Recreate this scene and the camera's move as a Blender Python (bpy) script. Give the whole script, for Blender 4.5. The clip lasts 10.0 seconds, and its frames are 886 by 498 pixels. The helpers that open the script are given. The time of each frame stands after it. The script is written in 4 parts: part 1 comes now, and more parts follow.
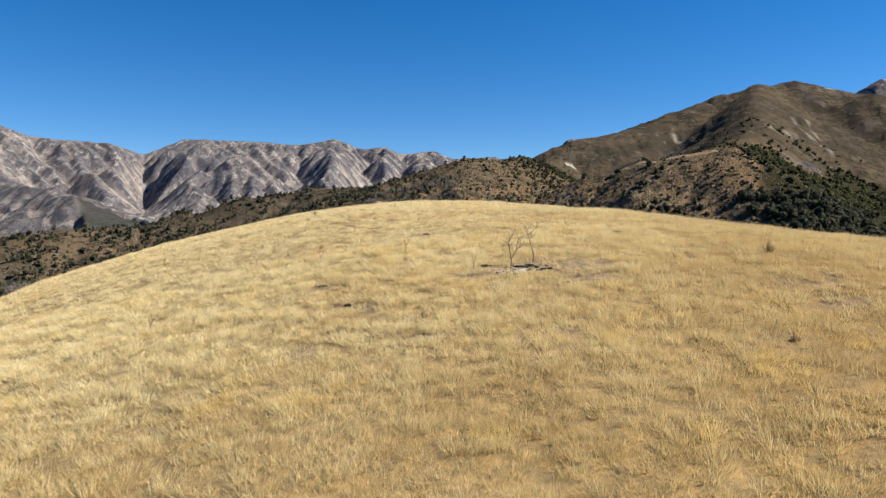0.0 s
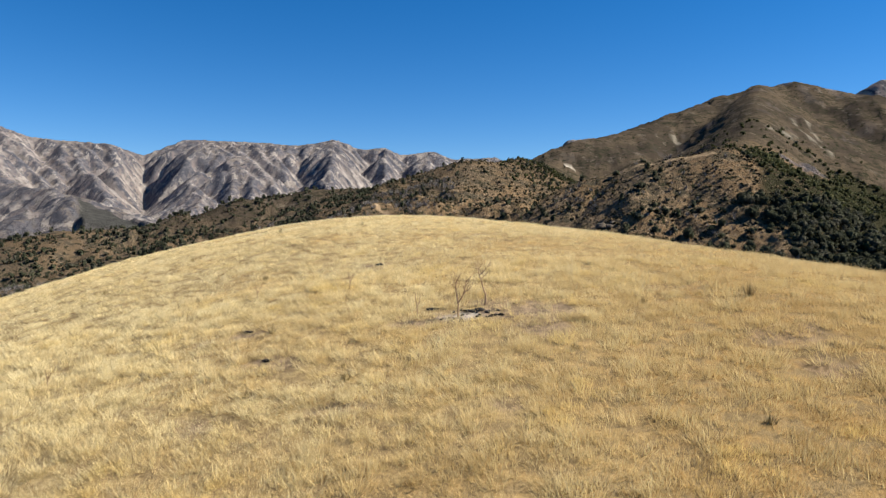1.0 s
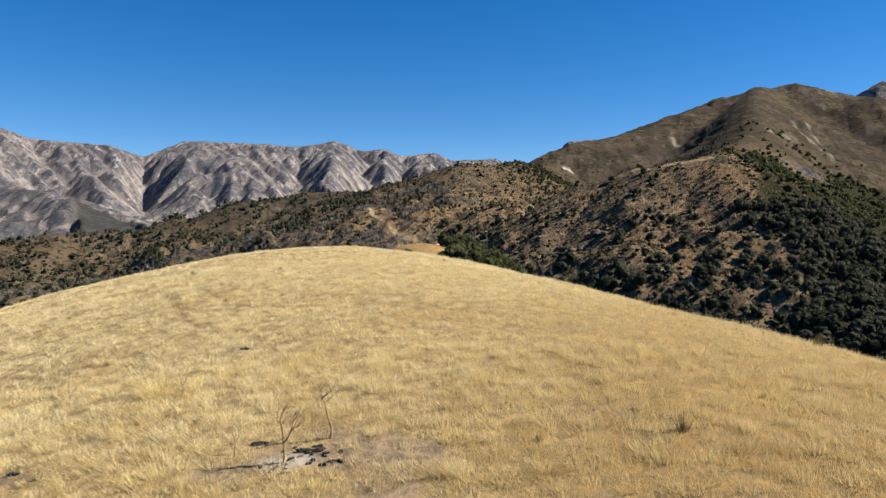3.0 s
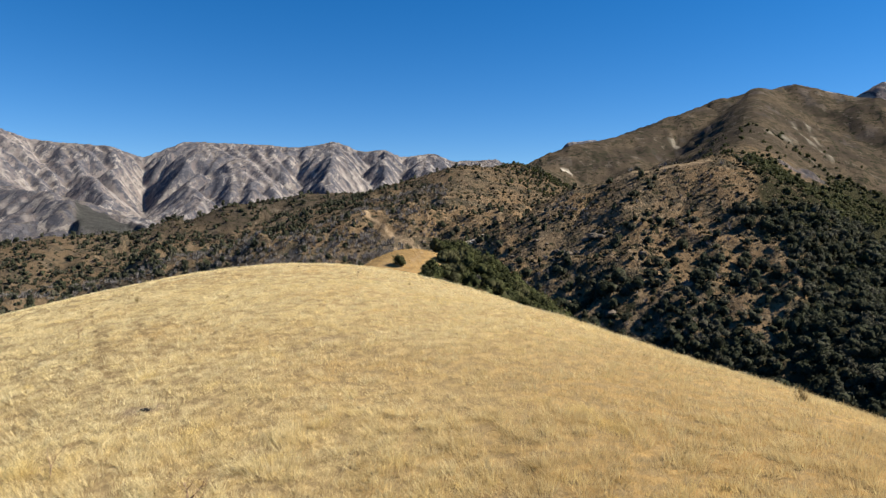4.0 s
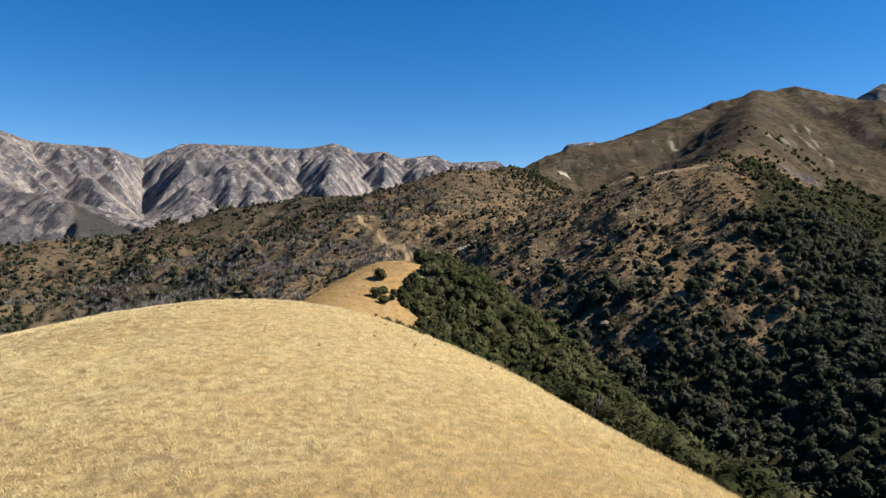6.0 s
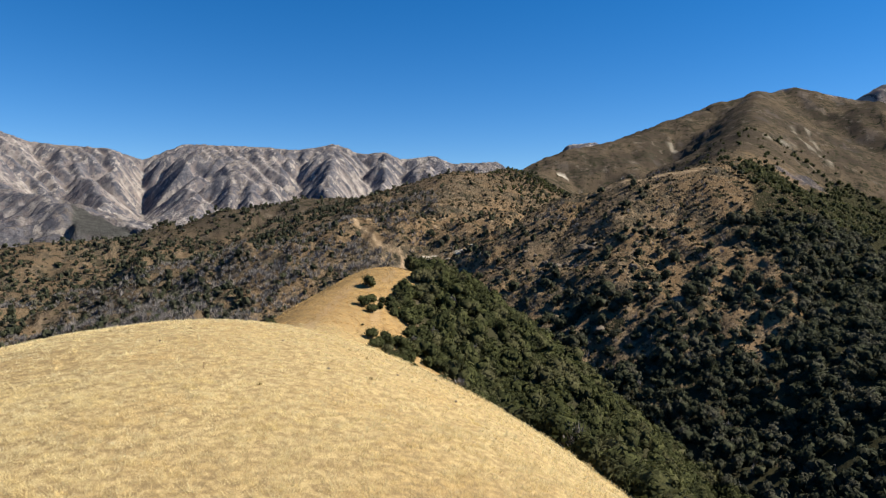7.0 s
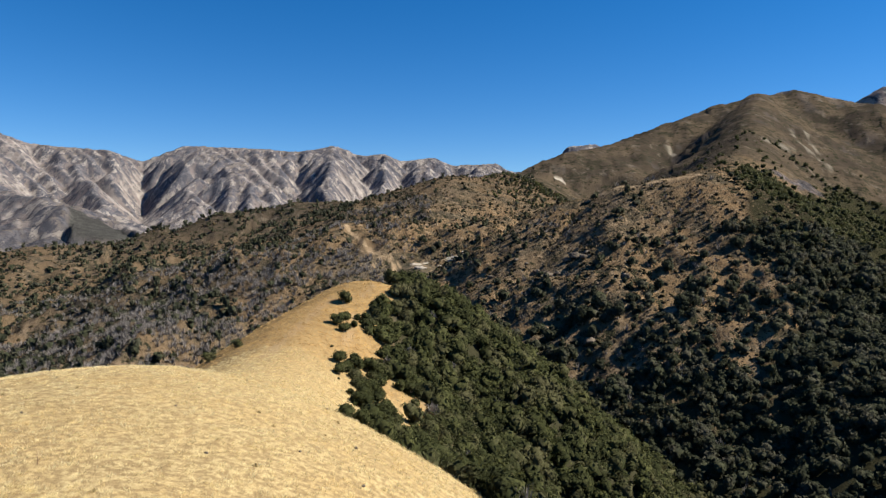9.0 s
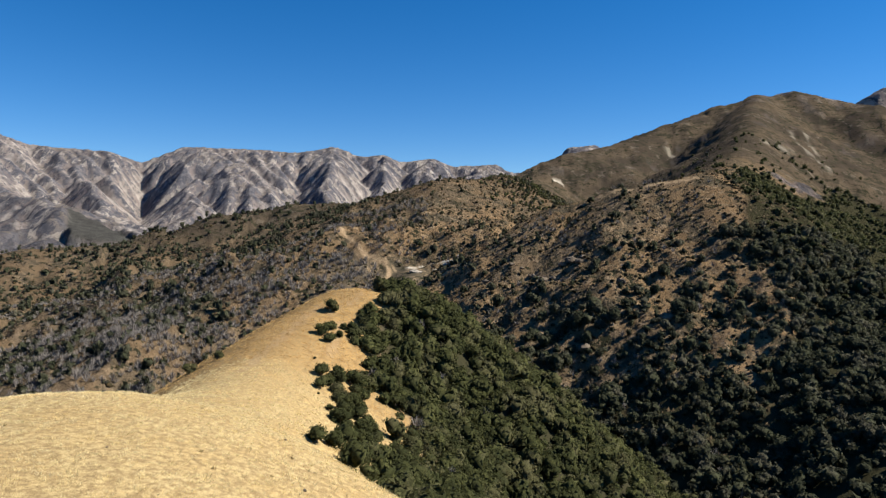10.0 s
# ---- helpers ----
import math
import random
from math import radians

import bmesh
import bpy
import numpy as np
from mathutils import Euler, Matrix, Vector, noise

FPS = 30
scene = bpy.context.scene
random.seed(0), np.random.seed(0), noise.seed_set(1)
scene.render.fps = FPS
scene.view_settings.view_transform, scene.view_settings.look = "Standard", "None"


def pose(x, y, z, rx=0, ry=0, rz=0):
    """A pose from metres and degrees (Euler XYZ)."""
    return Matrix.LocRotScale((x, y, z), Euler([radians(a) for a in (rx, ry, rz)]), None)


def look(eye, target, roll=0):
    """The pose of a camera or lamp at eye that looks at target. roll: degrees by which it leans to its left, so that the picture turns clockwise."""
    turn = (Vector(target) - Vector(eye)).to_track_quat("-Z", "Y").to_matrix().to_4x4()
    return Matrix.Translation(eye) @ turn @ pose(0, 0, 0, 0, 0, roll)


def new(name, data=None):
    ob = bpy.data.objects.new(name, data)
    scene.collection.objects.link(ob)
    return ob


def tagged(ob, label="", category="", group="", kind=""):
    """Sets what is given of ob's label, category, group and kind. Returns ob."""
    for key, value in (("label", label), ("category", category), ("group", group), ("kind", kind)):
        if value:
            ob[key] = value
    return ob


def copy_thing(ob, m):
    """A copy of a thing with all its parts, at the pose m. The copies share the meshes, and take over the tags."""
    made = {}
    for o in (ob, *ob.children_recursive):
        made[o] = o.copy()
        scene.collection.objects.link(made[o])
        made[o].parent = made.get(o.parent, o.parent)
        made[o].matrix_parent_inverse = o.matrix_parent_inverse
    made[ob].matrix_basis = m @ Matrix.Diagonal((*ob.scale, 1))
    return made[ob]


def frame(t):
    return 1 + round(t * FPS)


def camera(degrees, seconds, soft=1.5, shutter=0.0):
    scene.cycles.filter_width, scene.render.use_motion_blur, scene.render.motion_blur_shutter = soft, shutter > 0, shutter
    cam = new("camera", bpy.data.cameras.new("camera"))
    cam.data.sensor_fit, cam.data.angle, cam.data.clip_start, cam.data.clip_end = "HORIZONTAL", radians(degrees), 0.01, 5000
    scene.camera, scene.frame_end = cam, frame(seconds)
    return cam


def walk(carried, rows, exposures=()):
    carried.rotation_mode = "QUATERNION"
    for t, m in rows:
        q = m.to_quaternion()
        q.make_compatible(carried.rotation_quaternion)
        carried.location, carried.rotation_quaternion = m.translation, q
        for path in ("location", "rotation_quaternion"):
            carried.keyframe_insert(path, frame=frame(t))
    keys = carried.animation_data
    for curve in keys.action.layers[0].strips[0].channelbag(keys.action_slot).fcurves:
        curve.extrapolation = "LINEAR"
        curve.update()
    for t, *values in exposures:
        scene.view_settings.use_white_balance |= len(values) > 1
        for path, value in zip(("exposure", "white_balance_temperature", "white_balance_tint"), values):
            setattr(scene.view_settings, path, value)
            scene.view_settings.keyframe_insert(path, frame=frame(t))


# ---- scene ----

# ---------------------------------------------------------------- camera
cam = camera(65.0, 10.0, soft=1.2, shutter=0.25)
PATH = []
for k in range(11):
    s = k / 10
    PATH.append((10 * s, pose(19.41 * s + 3.80 * s * s, 29.10 * s + 2.00 * s * s, 12.41 * s + 1.25 * s * s,
                              88 + 0.326 * s + 0.165 * s * s, -0.040 * s, 0.369 * s - 0.069 * s * s)))
walk(cam, PATH, [(0.0, 1.2), (10.0, 1.2)])

# ---------------------------------------------------------------- sky and sun
SUN_TURN, SUN_UP = 88.0, 41.0      # degrees to the right of the y axis, above the level

world = bpy.data.worlds.new("sky")
scene.world = world
world.use_nodes = True
wn = world.node_tree
sky = wn.nodes.new("ShaderNodeTexSky")
sky.sky_type = "NISHITA"
sky.sun_disc = False
sky.sun_elevation = radians(SUN_UP)
sky.sun_rotation = radians(SUN_TURN)
sky.altitude = 3000
sky.air_density, sky.dust_density, sky.ozone_density = 1.0, 0.0, 3.0
deep = wn.nodes.new("ShaderNodeHueSaturation")
deep.inputs["Hue"].default_value = 0.505
deep.inputs["Saturation"].default_value = 1.42
flat = wn.nodes.new("ShaderNodeGamma")
flat.inputs["Gamma"].default_value = 0.92
wn.links.new(sky.outputs["Color"], flat.inputs["Color"])
wn.links.new(flat.outputs["Color"], deep.inputs["Color"])
wn.links.new(deep.outputs["Color"], wn.nodes["Background"].inputs["Color"])
wn.nodes["Background"].inputs["Strength"].default_value = 0.067

sun = new("sun", bpy.data.lights.new("sun", "SUN"))
sun.data.energy = 4.3
sun.data.angle = radians(0.53)
sun.data.color = (1.0, 0.93, 0.82)
a, e = radians(SUN_TURN), radians(SUN_UP)
sun.matrix_basis = look((math.sin(a) * math.cos(e) * 100, math.cos(a) * math.cos(e) * 100, math.sin(e) * 100), (0, 0, 0))


# ---------------------------------------------------------------- number fields
class Field:
    """Smooth random numbers over the plane, about -1 to 1 (gradient noise)."""

    def __init__(self, seed):
        rng = np.random.default_rng(seed)
        turn = rng.uniform(0, 2 * np.pi, (256, 256))
        self.gx, self.gy = np.cos(turn), np.sin(turn)

    def __call__(self, x, y):
        xi, yi = np.floor(x), np.floor(y)
        fx, fy = x - xi, y - yi
        i, j = xi.astype(int) & 255, yi.astype(int) & 255
        i1, j1 = (i + 1) & 255, (j + 1) & 255
        a = self.gx[i, j] * fx + self.gy[i, j] * fy
        b = self.gx[i1, j] * (fx - 1) + self.gy[i1, j] * fy
        c = self.gx[i, j1] * fx + self.gy[i, j1] * (fy - 1)
        d = self.gx[i1, j1] * (fx - 1) + self.gy[i1, j1] * (fy - 1)
        u, v = fx ** 3 * (fx * (6 * fx - 15) + 10), fy ** 3 * (fy * (6 * fy - 15) + 10)
        return 1.6 * ((a + (b - a) * u) * (1 - v) + (c + (d - c) * u) * v)


F1, F2, F3, F4 = Field(1), Field(2), Field(3), Field(4)


def fbm(f, x, y, octaves=4, gain=0.5):
    total, amp = 0, 1.0
    for k in range(octaves):
        total = total + amp * f(x + 17.3 * k, y - 9.1 * k)
        x, y, amp = 1.62 * x - 1.22 * y, 1.22 * x + 1.62 * y, amp * gain
    return total


def ridged(f, x, y, octaves=4, gain=0.5):
    """0 at crests, 1 in gullies."""
    total, amp, norm = 0, 1.0, 0.0
    for k in range(octaves):
        total = total + amp * np.minimum(1.25 * np.abs(f(x + 31.7 * k, y + 11.9 * k)), 1)
        norm += amp
        x, y, amp = x * 2.07, y * 2.07, amp * gain
    return total / norm


def spurs(f, x, y, octaves=6, gain=0.55):
    """Branching mountain spurs: 1 on the crests, 0 in the gullies; each finer set grows on the crests of the last."""
    total, amp, norm, hold = 0, 1.0, 0.0, 1.0
    for k in range(octaves):
        q = (1 - np.minimum(1.2 * np.abs(f(x + 31.7 * k, y + 11.9 * k)), 1)) ** 1.15
        total = total + amp * q * hold
        norm += amp
        hold = np.clip(0.25 + 0.95 * q, 0, 1)
        x, y, amp = 1.70 * x - 1.10 * y, 1.10 * x + 1.70 * y, amp * gain
    return total / norm


def smooth(a, b, x):
    t = np.clip((x - a) / (b - a), 0, 1)
    return t * t * (3 - 2 * t)


def smax(a, b, k):
    h = np.clip(0.5 + 0.5 * (a - b) / k, 0, 1)
    return b * (1 - h) + a * h + k * h * (1 - h)


# ---------------------------------------------------------------- the lie of the land
DOME = {(0, 0): 1.22, (0, 1): 3.46, (0, 2): -6.02, (0, 3): 1.92, (0, 4): 1.08, (0, 5): -2.3, (0, 6): -0.84, (1, 0): 0.34,
        (1, 1): -7.84, (1, 2): -2.62, (1, 3): 7.31, (1, 4): -2.83, (1, 5): -2.62, (2, 0): -7.19, (2, 1): -7.16, (2, 2): 2.06,
        (2, 3): 1.47, (2, 4): -2.26, (3, 0): -1.02, (3, 1): -3.18, (3, 2): 3.69, (3, 3): 0.49, (4, 0): 0.2, (4, 1): 1.76,
        (4, 2): 2.3, (5, 0): -1.12, (5, 1): 1.63, (6, 0): -0.67}


def dome(x, y):
    """The grassy knoll that the camera flies over."""
    cx, cy = np.clip(x, -34, 36), np.clip(y, -12, 100)
    u, v = (cx - 3) / 30, (cy - 45) / 45
    z = sum(c * u ** i * v ** j for (i, j), c in DOME.items())
    return z - 0.55 * np.hypot(x - cx, y - cy)


def crest(x, y, line, left, right, r, r_right=None):
    """A ridge along a line of (x, y, z) with its slopes to the left and right and a round top: height, distance off the line, side."""
    best, off, hand = None, None, None
    r_right = r_right or r
    for (x0, y0, z0), (x1, y1, z1) in zip(line, line[1:]):
        dx, dy = x1 - x0, y1 - y0
        n = dx * dx + dy * dy
        t = np.clip(((x - x0) * dx + (y - y0) * dy) / n, 0, 1)
        ex, ey = x - x0 - t * dx, y - y0 - t * dy
        d = np.hypot(ex, ey)
        side = np.where(dx * ey - dy * ex > 0, -1.0, 1.0)
        w = 0.5 + 0.5 * np.clip(-(dx * ey - dy * ex) / (math.sqrt(n) * np.maximum(d, 1e-3)), -1, 1)
        slope = left * (1 - w) + right * w
        q = r * (1 - w) + r_right * w
        z = z0 + t * (z1 - z0) - slope * (np.sqrt(d * d + q * q) - q)
        if best is None:
            best, off, hand = z, d, side
        else:
            up = z > best
            best, off, hand = np.where(up, z, best), np.where(up, d, off), np.where(up, side, hand)
    return best, off, hand


SPUR = [(-3, 92, -4.4), (-4, 102, -5.2), (-7, 114, -6.6), (-8.2, 125, -8.2), (-8.6, 136, -8.6), (-9, 148, -8.8), (-10, 172, -7.4), (-7, 190, -5.3), (-4, 200, -3.2), (0, 209, -1.2),
        (6, 212, -1.8), (13, 224, -10), (16, 270, -22), (14, 340, -18), (4, 430, -6)]
ORANGE = [(4, 435, -6), (38, 421, 0), (58, 406, 12), (86, 391, 27), (114, 386, 35), (153, 385, 42), (200, 470, 52), (250, 580, 72),
          (300, 690, 96), (343, 781, 122), (420, 950, 170), (555, 1231, 247)]
FOREST_SPUR = [(180, 430, 46), (175, 401, 38), (169, 361, 17), (165, 321, 0), (161, 286, -14), (151, 235, -30), (140, 190, -44), (128, 150, -60)]
KNOB = [(0, 436, -6), (-24, 458, 6), (-34, 490, 16), (8, 530, 32), (26, 600, 54), (70, 640, 61), (100, 731, 62), (131, 831, 75)]
SHOULDER = [(-900, 640, -70), (-600, 700, -32), (-416, 721, -9), (-318, 751, -1), (-283, 811, 16), (-226, 831, 32), (-157, 871, 44),
            (-111, 881, 46), (-53, 735, 39), (-18, 635, 44), (26, 600, 54)]
PEAK = [(131, 831, 75), (185, 911, 110), (267, 981, 133), (369, 1081, 174), (477, 1181, 219), (555, 1231, 239), (638, 1281, 263),
        (700, 1300, 252), (780, 1331, 216), (900, 1360, 190), (1300, 1300, 150)]
FOOTHILL = [(-2300, 2500, 230), (-1750, 2400, 200), (-1350, 2150, 138), (-1080, 1900, 100), (-880, 1660, 62), (-690, 1540, 6)]
BEHIND = [(1180, 2250, 300), (1400, 2230, 463), (1800, 2300, 520), (2600, 2300, 400)]
# the main spines that run down from the crest of the far range
SPINES = [[(-2763, 4484, 614), (-2322, 3979, 360), (-2111, 3526, 207)], [(-1933, 4464, 453), (-1929, 4031, 326), (-1921, 3728, 215), (-1884, 3476, 160)],
          [(-2148, 4485, 528), (-1968, 4182, 378)], [(-1505, 4489, 550), (-1443, 4083, 330), (-1385, 3730, 183), (-1319, 3326, 36)],
          [(-1255, 4490, 539), (-1084, 4034, 301), (-911, 3530, 117)], [(-955, 4492, 543), (-928, 4136, 341), (-923, 3782, 191)],
          [(-673, 4493, 550), (-596, 4189, 386), (-588, 3784, 207)], [(-431, 4493, 485), (-264, 3936, 215)]]
# corners of the dark scree face; the far range: places across and heights, as they would be at 4300 m
FACE = [(-1010, 1930), (-745, 1440), (-615, 1490)]
RANGE_X = [-4600, -3700, -3100, -2739, -2530, -2284, -2040, -1848, -1586, -1341, -1097, -887, -660, -503, -346, -258, -49, 56, 335, 388, 600, 690, 740, 790, 850, 930, 1010, 1200, 1500, 3000, 4600]
RANGE_Z = [540, 600, 640, 615, 541, 517, 500, 428, 527, 517, 506, 489, 527, 464, 475, 430, 454, 405, 418, 377, 345, 400, 512, 524, 530, 534, 505, 460, 420, 560, 500]


# ---------------------------------------------------------------- the far mountains, carved by running water
CELL = 11.0
GX, GY = np.meshgrid(np.arange(-3150, 1300, CELL), np.arange(1250, 4950, CELL))


def drains(z):
    """For every cell the lowest of its eight neighbours, and the drop to it per metre."""
    n, k = z.shape
    idx = np.arange(n * k).reshape(n, k)
    best, to = np.zeros_like(z), idx.copy()
    for dy in (-1, 0, 1):
        for dx in (-1, 0, 1):
            if dx or dy:
                a, b = slice(max(dy, 0), n + min(dy, 0)), slice(max(dx, 0), k + min(dx, 0))
                c, d = slice(max(-dy, 0), n + min(-dy, 0)), slice(max(-dx, 0), k + min(-dx, 0))
                fall = (z[c, d] - z[a, b]) / (CELL * math.hypot(dx, dy))
                up = fall > best[c, d]
                best[c, d][up] = fall[up]
                to[c, d][up] = idx[a, b][up]
    return to.ravel(), best


def carve(first, steps, wear, lift):
    """Wear valleys into a raised land: water takes the way of steepest fall and cuts in where much of it meets."""
    z = first * 0.55 + 8 * fbm(F2, GX / 90, GY / 90, 5, 0.7)
    low = first.min()
    rim = np.zeros(z.shape, bool)
    rim[0], rim[-1], rim[:, 0], rim[:, -1] = True, True, True, True
    grow = np.where(rim, 0, (first - low) * lift)
    for step in range(steps):
        z = z + grow
        to, fall = drains(z)
        order = np.argsort(z, axis=None)
        flat, where = order.tolist(), to.tolist()
        area = [1.0] * z.size
        for i in reversed(flat):
            j = where[i]
            if j != i:
                area[j] += area[i]
        area = np.array(area)
        cut = (wear * area ** 0.46).tolist()
        h = z.ravel().tolist()
        for i in flat:
            j = where[i]
            if j != i and h[j] < h[i]:
                h[i] = (h[i] + cut[i] * h[j]) / (1 + cut[i])
        z = np.array(h).reshape(z.shape)
        # loose slopes slide
        for again in range(3):
            _, fall = drains(z)
            z = np.where(rim, z, z - CELL * 0.45 * np.clip(fall - 0.85, 0, 1.5))
    return z, np.log2(area).reshape(z.shape)


def raised():
    """The mountains before the water came."""
    far = np.hypot(GX, GY)
    top = np.interp(4300 * GX / GY, RANGE_X, RANGE_Z) * 4450 * GY / far / 4300
    front = np.abs(far - 4450)
    a = top - 0.30 * (np.sqrt(front ** 2 + 120 ** 2) - 120)
    b, d, s = crest(GX, GY, FOOTHILL, 0.34, 0.40, 60)
    for line in SPINES:
        q, d, s = crest(GX, GY, line, 0.75, 0.75, 15)
        a = np.maximum(a, q + 25)
    return np.maximum(np.maximum(a, b), -90 + 0.01 * far)


def at_grid(q, x, y):
    """A value of the carved land between its cells."""
    n, k = q.shape
    u = np.clip((x - GX[0, 0]) / CELL, 0, k - 1.001)
    v = np.clip((y - GY[0, 0]) / CELL, 0, n - 1.001)
    i, j = u.astype(int), v.astype(int)
    u, v = u - i, v - j
    return (q[j, i] * (1 - u) + q[j, i + 1] * u) * (1 - v) + (q[j + 1, i] * (1 - u) + q[j + 1, i + 1] * u) * v


def mountains():
    """The carved land, with its crest lifted back to the height of the range; and where its water gathers."""
    z, water = carve(raised(), 44, 0.06, 0.0075)
    across = np.arange(-3600, 1260, 12.0)
    y = np.arange(3500, 4940, 10.0)[:, None]
    have = (4300 * at_grid(z, across * y / 4300, y + 0 * across) / y).max(axis=0)
    miss = np.interp(across, RANGE_X, RANGE_Z) - have
    near = np.exp(-(np.arange(-4, 5) / 2.0) ** 2)
    miss = np.convolve(np.pad(miss, 4, mode="edge"), near / near.sum(), mode="valid")
    lift = np.interp(4300 * GX / GY, across, miss) * GY / 4300
    far = np.hypot(GX, GY)
    z = z + lift * smooth(1400, 200, np.abs(far - 4450))
    # weathered slopes: the sharpest ribs are worn down, but for the crest itself
    worn = z
    for again in range(3):
        worn = (worn + sum(np.roll(worn, k, a) for k in (-1, 1) for a in (0, 1))) / 5
    z = z + (worn - z) * 0.55 * smooth(40, 200, np.abs(far - 4450))
    south, east = np.gradient(z, CELL)
    bend = sum(np.roll(z, k, a) for k in (-2, 2) for a in (0, 1)) / 4 - z
    # stones run down the fall lines in streaks
    to, _ = drains(z)
    run = np.random.default_rng(14).standard_normal(z.size).tolist()
    where = to.tolist()
    for i in np.argsort(z, axis=None)[::-1].tolist():
        j = where[i]
        if j != i:
            run[j] = 0.30 * run[j] + 0.78 * run[i]
    run = np.array(run).reshape(z.shape)
    return z, water, np.hypot(south, east), bend, run / run.std()


CARVED, WATER, STEEP, BEND, RUN = mountains()


def land(x, y):
    """Height of the ground, and what it is made of."""
    x, y = np.asarray(x, float), np.asarray(y, float)
    far = np.hypot(x, y)
    base = -105 + 20 * fbm(F1, x / 400, y / 400, 3) - 0.03 * np.minimum(far, 1500) + 60 * smooth(1200, 3200, far)
    z = base
    # far range and foothill
    inside = (x > -3140) & (x < 1270) & (y > 1260) & (y < 4930)
    ahead = np.maximum(y, 1.0)
    top = np.where(y > 1500, np.interp(4300 * x / ahead, RANGE_X, RANGE_Z) * ahead / 4300, 300.0)
    outer = top - 0.37 * np.abs(far - 4450) - (0.72 - spurs(F3, x / 300, y / 850, 6, 0.60)) * 260
    jag = 2 * fbm(F3, x / 38, y / 38, 4, 0.66) * smooth(1300, 2500, far)
    water, steep, bend, run = at_grid(WATER, x, y), at_grid(STEEP, x, y), at_grid(BEND, x, y), at_grid(RUN, x, y)
    ribs = 6.0 * smooth(0.6, 4.5, water) * smooth(0.3, 0.7, steep)
    rng_z = np.where(inside, at_grid(CARVED, x, y) + jag - ribs, outer)
    z = smax(z, rng_z, 12)
    rock = smooth(-20, 30, rng_z - base) * smooth(1150, 1400, far)
    patch = fbm(F2, x / 260, y / 400, 4)
    fans = 0.7 * smooth(0.7, 1.9, run + 1.0 * patch) + smooth(2.2, 4.2, water + 1.6 * patch) * smooth(-0.2, 0.35, patch)
    scree = np.where(inside, np.clip(fans * smooth(0.25, 0.5, steep) + 0.2 * smooth(8, 10, water), 0, 1), 0.0) * rock
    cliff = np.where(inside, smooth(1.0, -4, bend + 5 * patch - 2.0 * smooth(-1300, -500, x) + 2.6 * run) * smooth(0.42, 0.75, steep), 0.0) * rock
    moor = np.where(inside, smooth(0.75, 0.45, steep + 0.3 * patch), 0.0)
    # a smooth dark scree face on the foothill
    face = np.ones_like(x)
    for (ax, ay), (bx, by) in ((FACE[0], FACE[1]), (FACE[1], FACE[2]), (FACE[2], FACE[0])):
        away = ((bx - ax) * (y - ay) - (by - ay) * (x - ax)) / math.hypot(bx - ax, by - ay)
        face = face * smooth(-10, 4, away + 5 * F1(x / 30, y / 30))
    z = z * (1 - face) + face * (-6 - 0.205 * (x + 669) + 0.03 * (y - 1501))
    cliff = np.maximum(cliff, rock * smooth(0.05, 0.3, fbm(F4, x / 45, y / 45, 4, 0.6)) * smooth(2300, 2000, y) * (1 - face))

    h, d, s = crest(x, y, BEHIND, 0.8, 0.8, 20)
    h = h - (0.7 - spurs(F4, x / 260, y / 260, 6)) * 200 * smooth(-30, 300, d)
    z = smax(z, h, 10)
    rock = np.maximum(rock, smooth(0, 30, h - base) * smooth(1600, 1900, y))

    peak, dp, s = crest(x, y, PEAK, 0.5, 0.44, 30)
    peak = peak - (0.8 - spurs(F1, x / 300 + 0.4, y / 420, 6, 0.5)) * 58 * smooth(-10, 220, dp)
    peak = peak + 3 * smooth(0, 60, dp + 10) * fbm(F4, x / 32, y / 32, 4, 0.65)
    z = smax(z, peak, 10)
    rock = np.maximum(rock, 0.18 * smooth(620, 900, y) * smooth(0.55, 0.8, fbm(F2, x / 40, y / 90, 4, 0.6)) * smooth(50, 150, x))

    gully = smooth(1.2, 0.6, np.hypot((x - 276) / 22, (y - 522) / 26) + 0.4 * fbm(F3, x / 9, y / 9, 3))
    rock = np.maximum(rock, 0.9 * gully)
    cliff = np.maximum(cliff, gully * smooth(-0.1, 0.2, fbm(F1, x / 8, y / 30, 2)))

    sh, ds, s = crest(x, y, SHOULDER, 0.4, 0.27, 25)
    sh = sh - 0.30 * np.minimum(ds, 150) * ridged(F3, x / 150, y / 230, 5, 0.55) * smooth(5, 60, ds)
    z = smax(z, sh, 8)
    kn, dk, s = crest(x, y, KNOB, 0.30, 0.5, 14)
    kn = kn - 0.24 * np.minimum(dk, 70) * ridged(F2, x / 80, y / 80, 5, 0.55) * smooth(4, 40, dk)
    z = smax(z, kn, 8)
    og, do, so = crest(x, y, ORANGE, 0.55, 0.56, 12)
    og = og - 0.26 * np.minimum(do, 80) * ridged(F1, x / 90, y / 90 + 0.3, 5, 0.55) * smooth(4, 40, do)
    z = smax(z, og, 5)
    fs, df, s = crest(x, y, FOREST_SPUR, 0.66, 0.45, 7, 14)
    fs = fs - 0.16 * np.minimum(df, 60) * ridged(F4, x / 60, y / 60 + 0.7, 4, 0.55) * smooth(4, 30, df)
    z = smax(z, fs, 4)
    z = z + smooth(220, 320, far) * (1.1 * fbm(F3, x / 30, y / 30, 4, 0.6) + 2.0 * smooth(500, 900, far) * fbm(F4, x / 70, y / 70, 3))
    sp, dsp, ss = crest(x, y, SPUR, 0.80, 0.95, 16, 20)
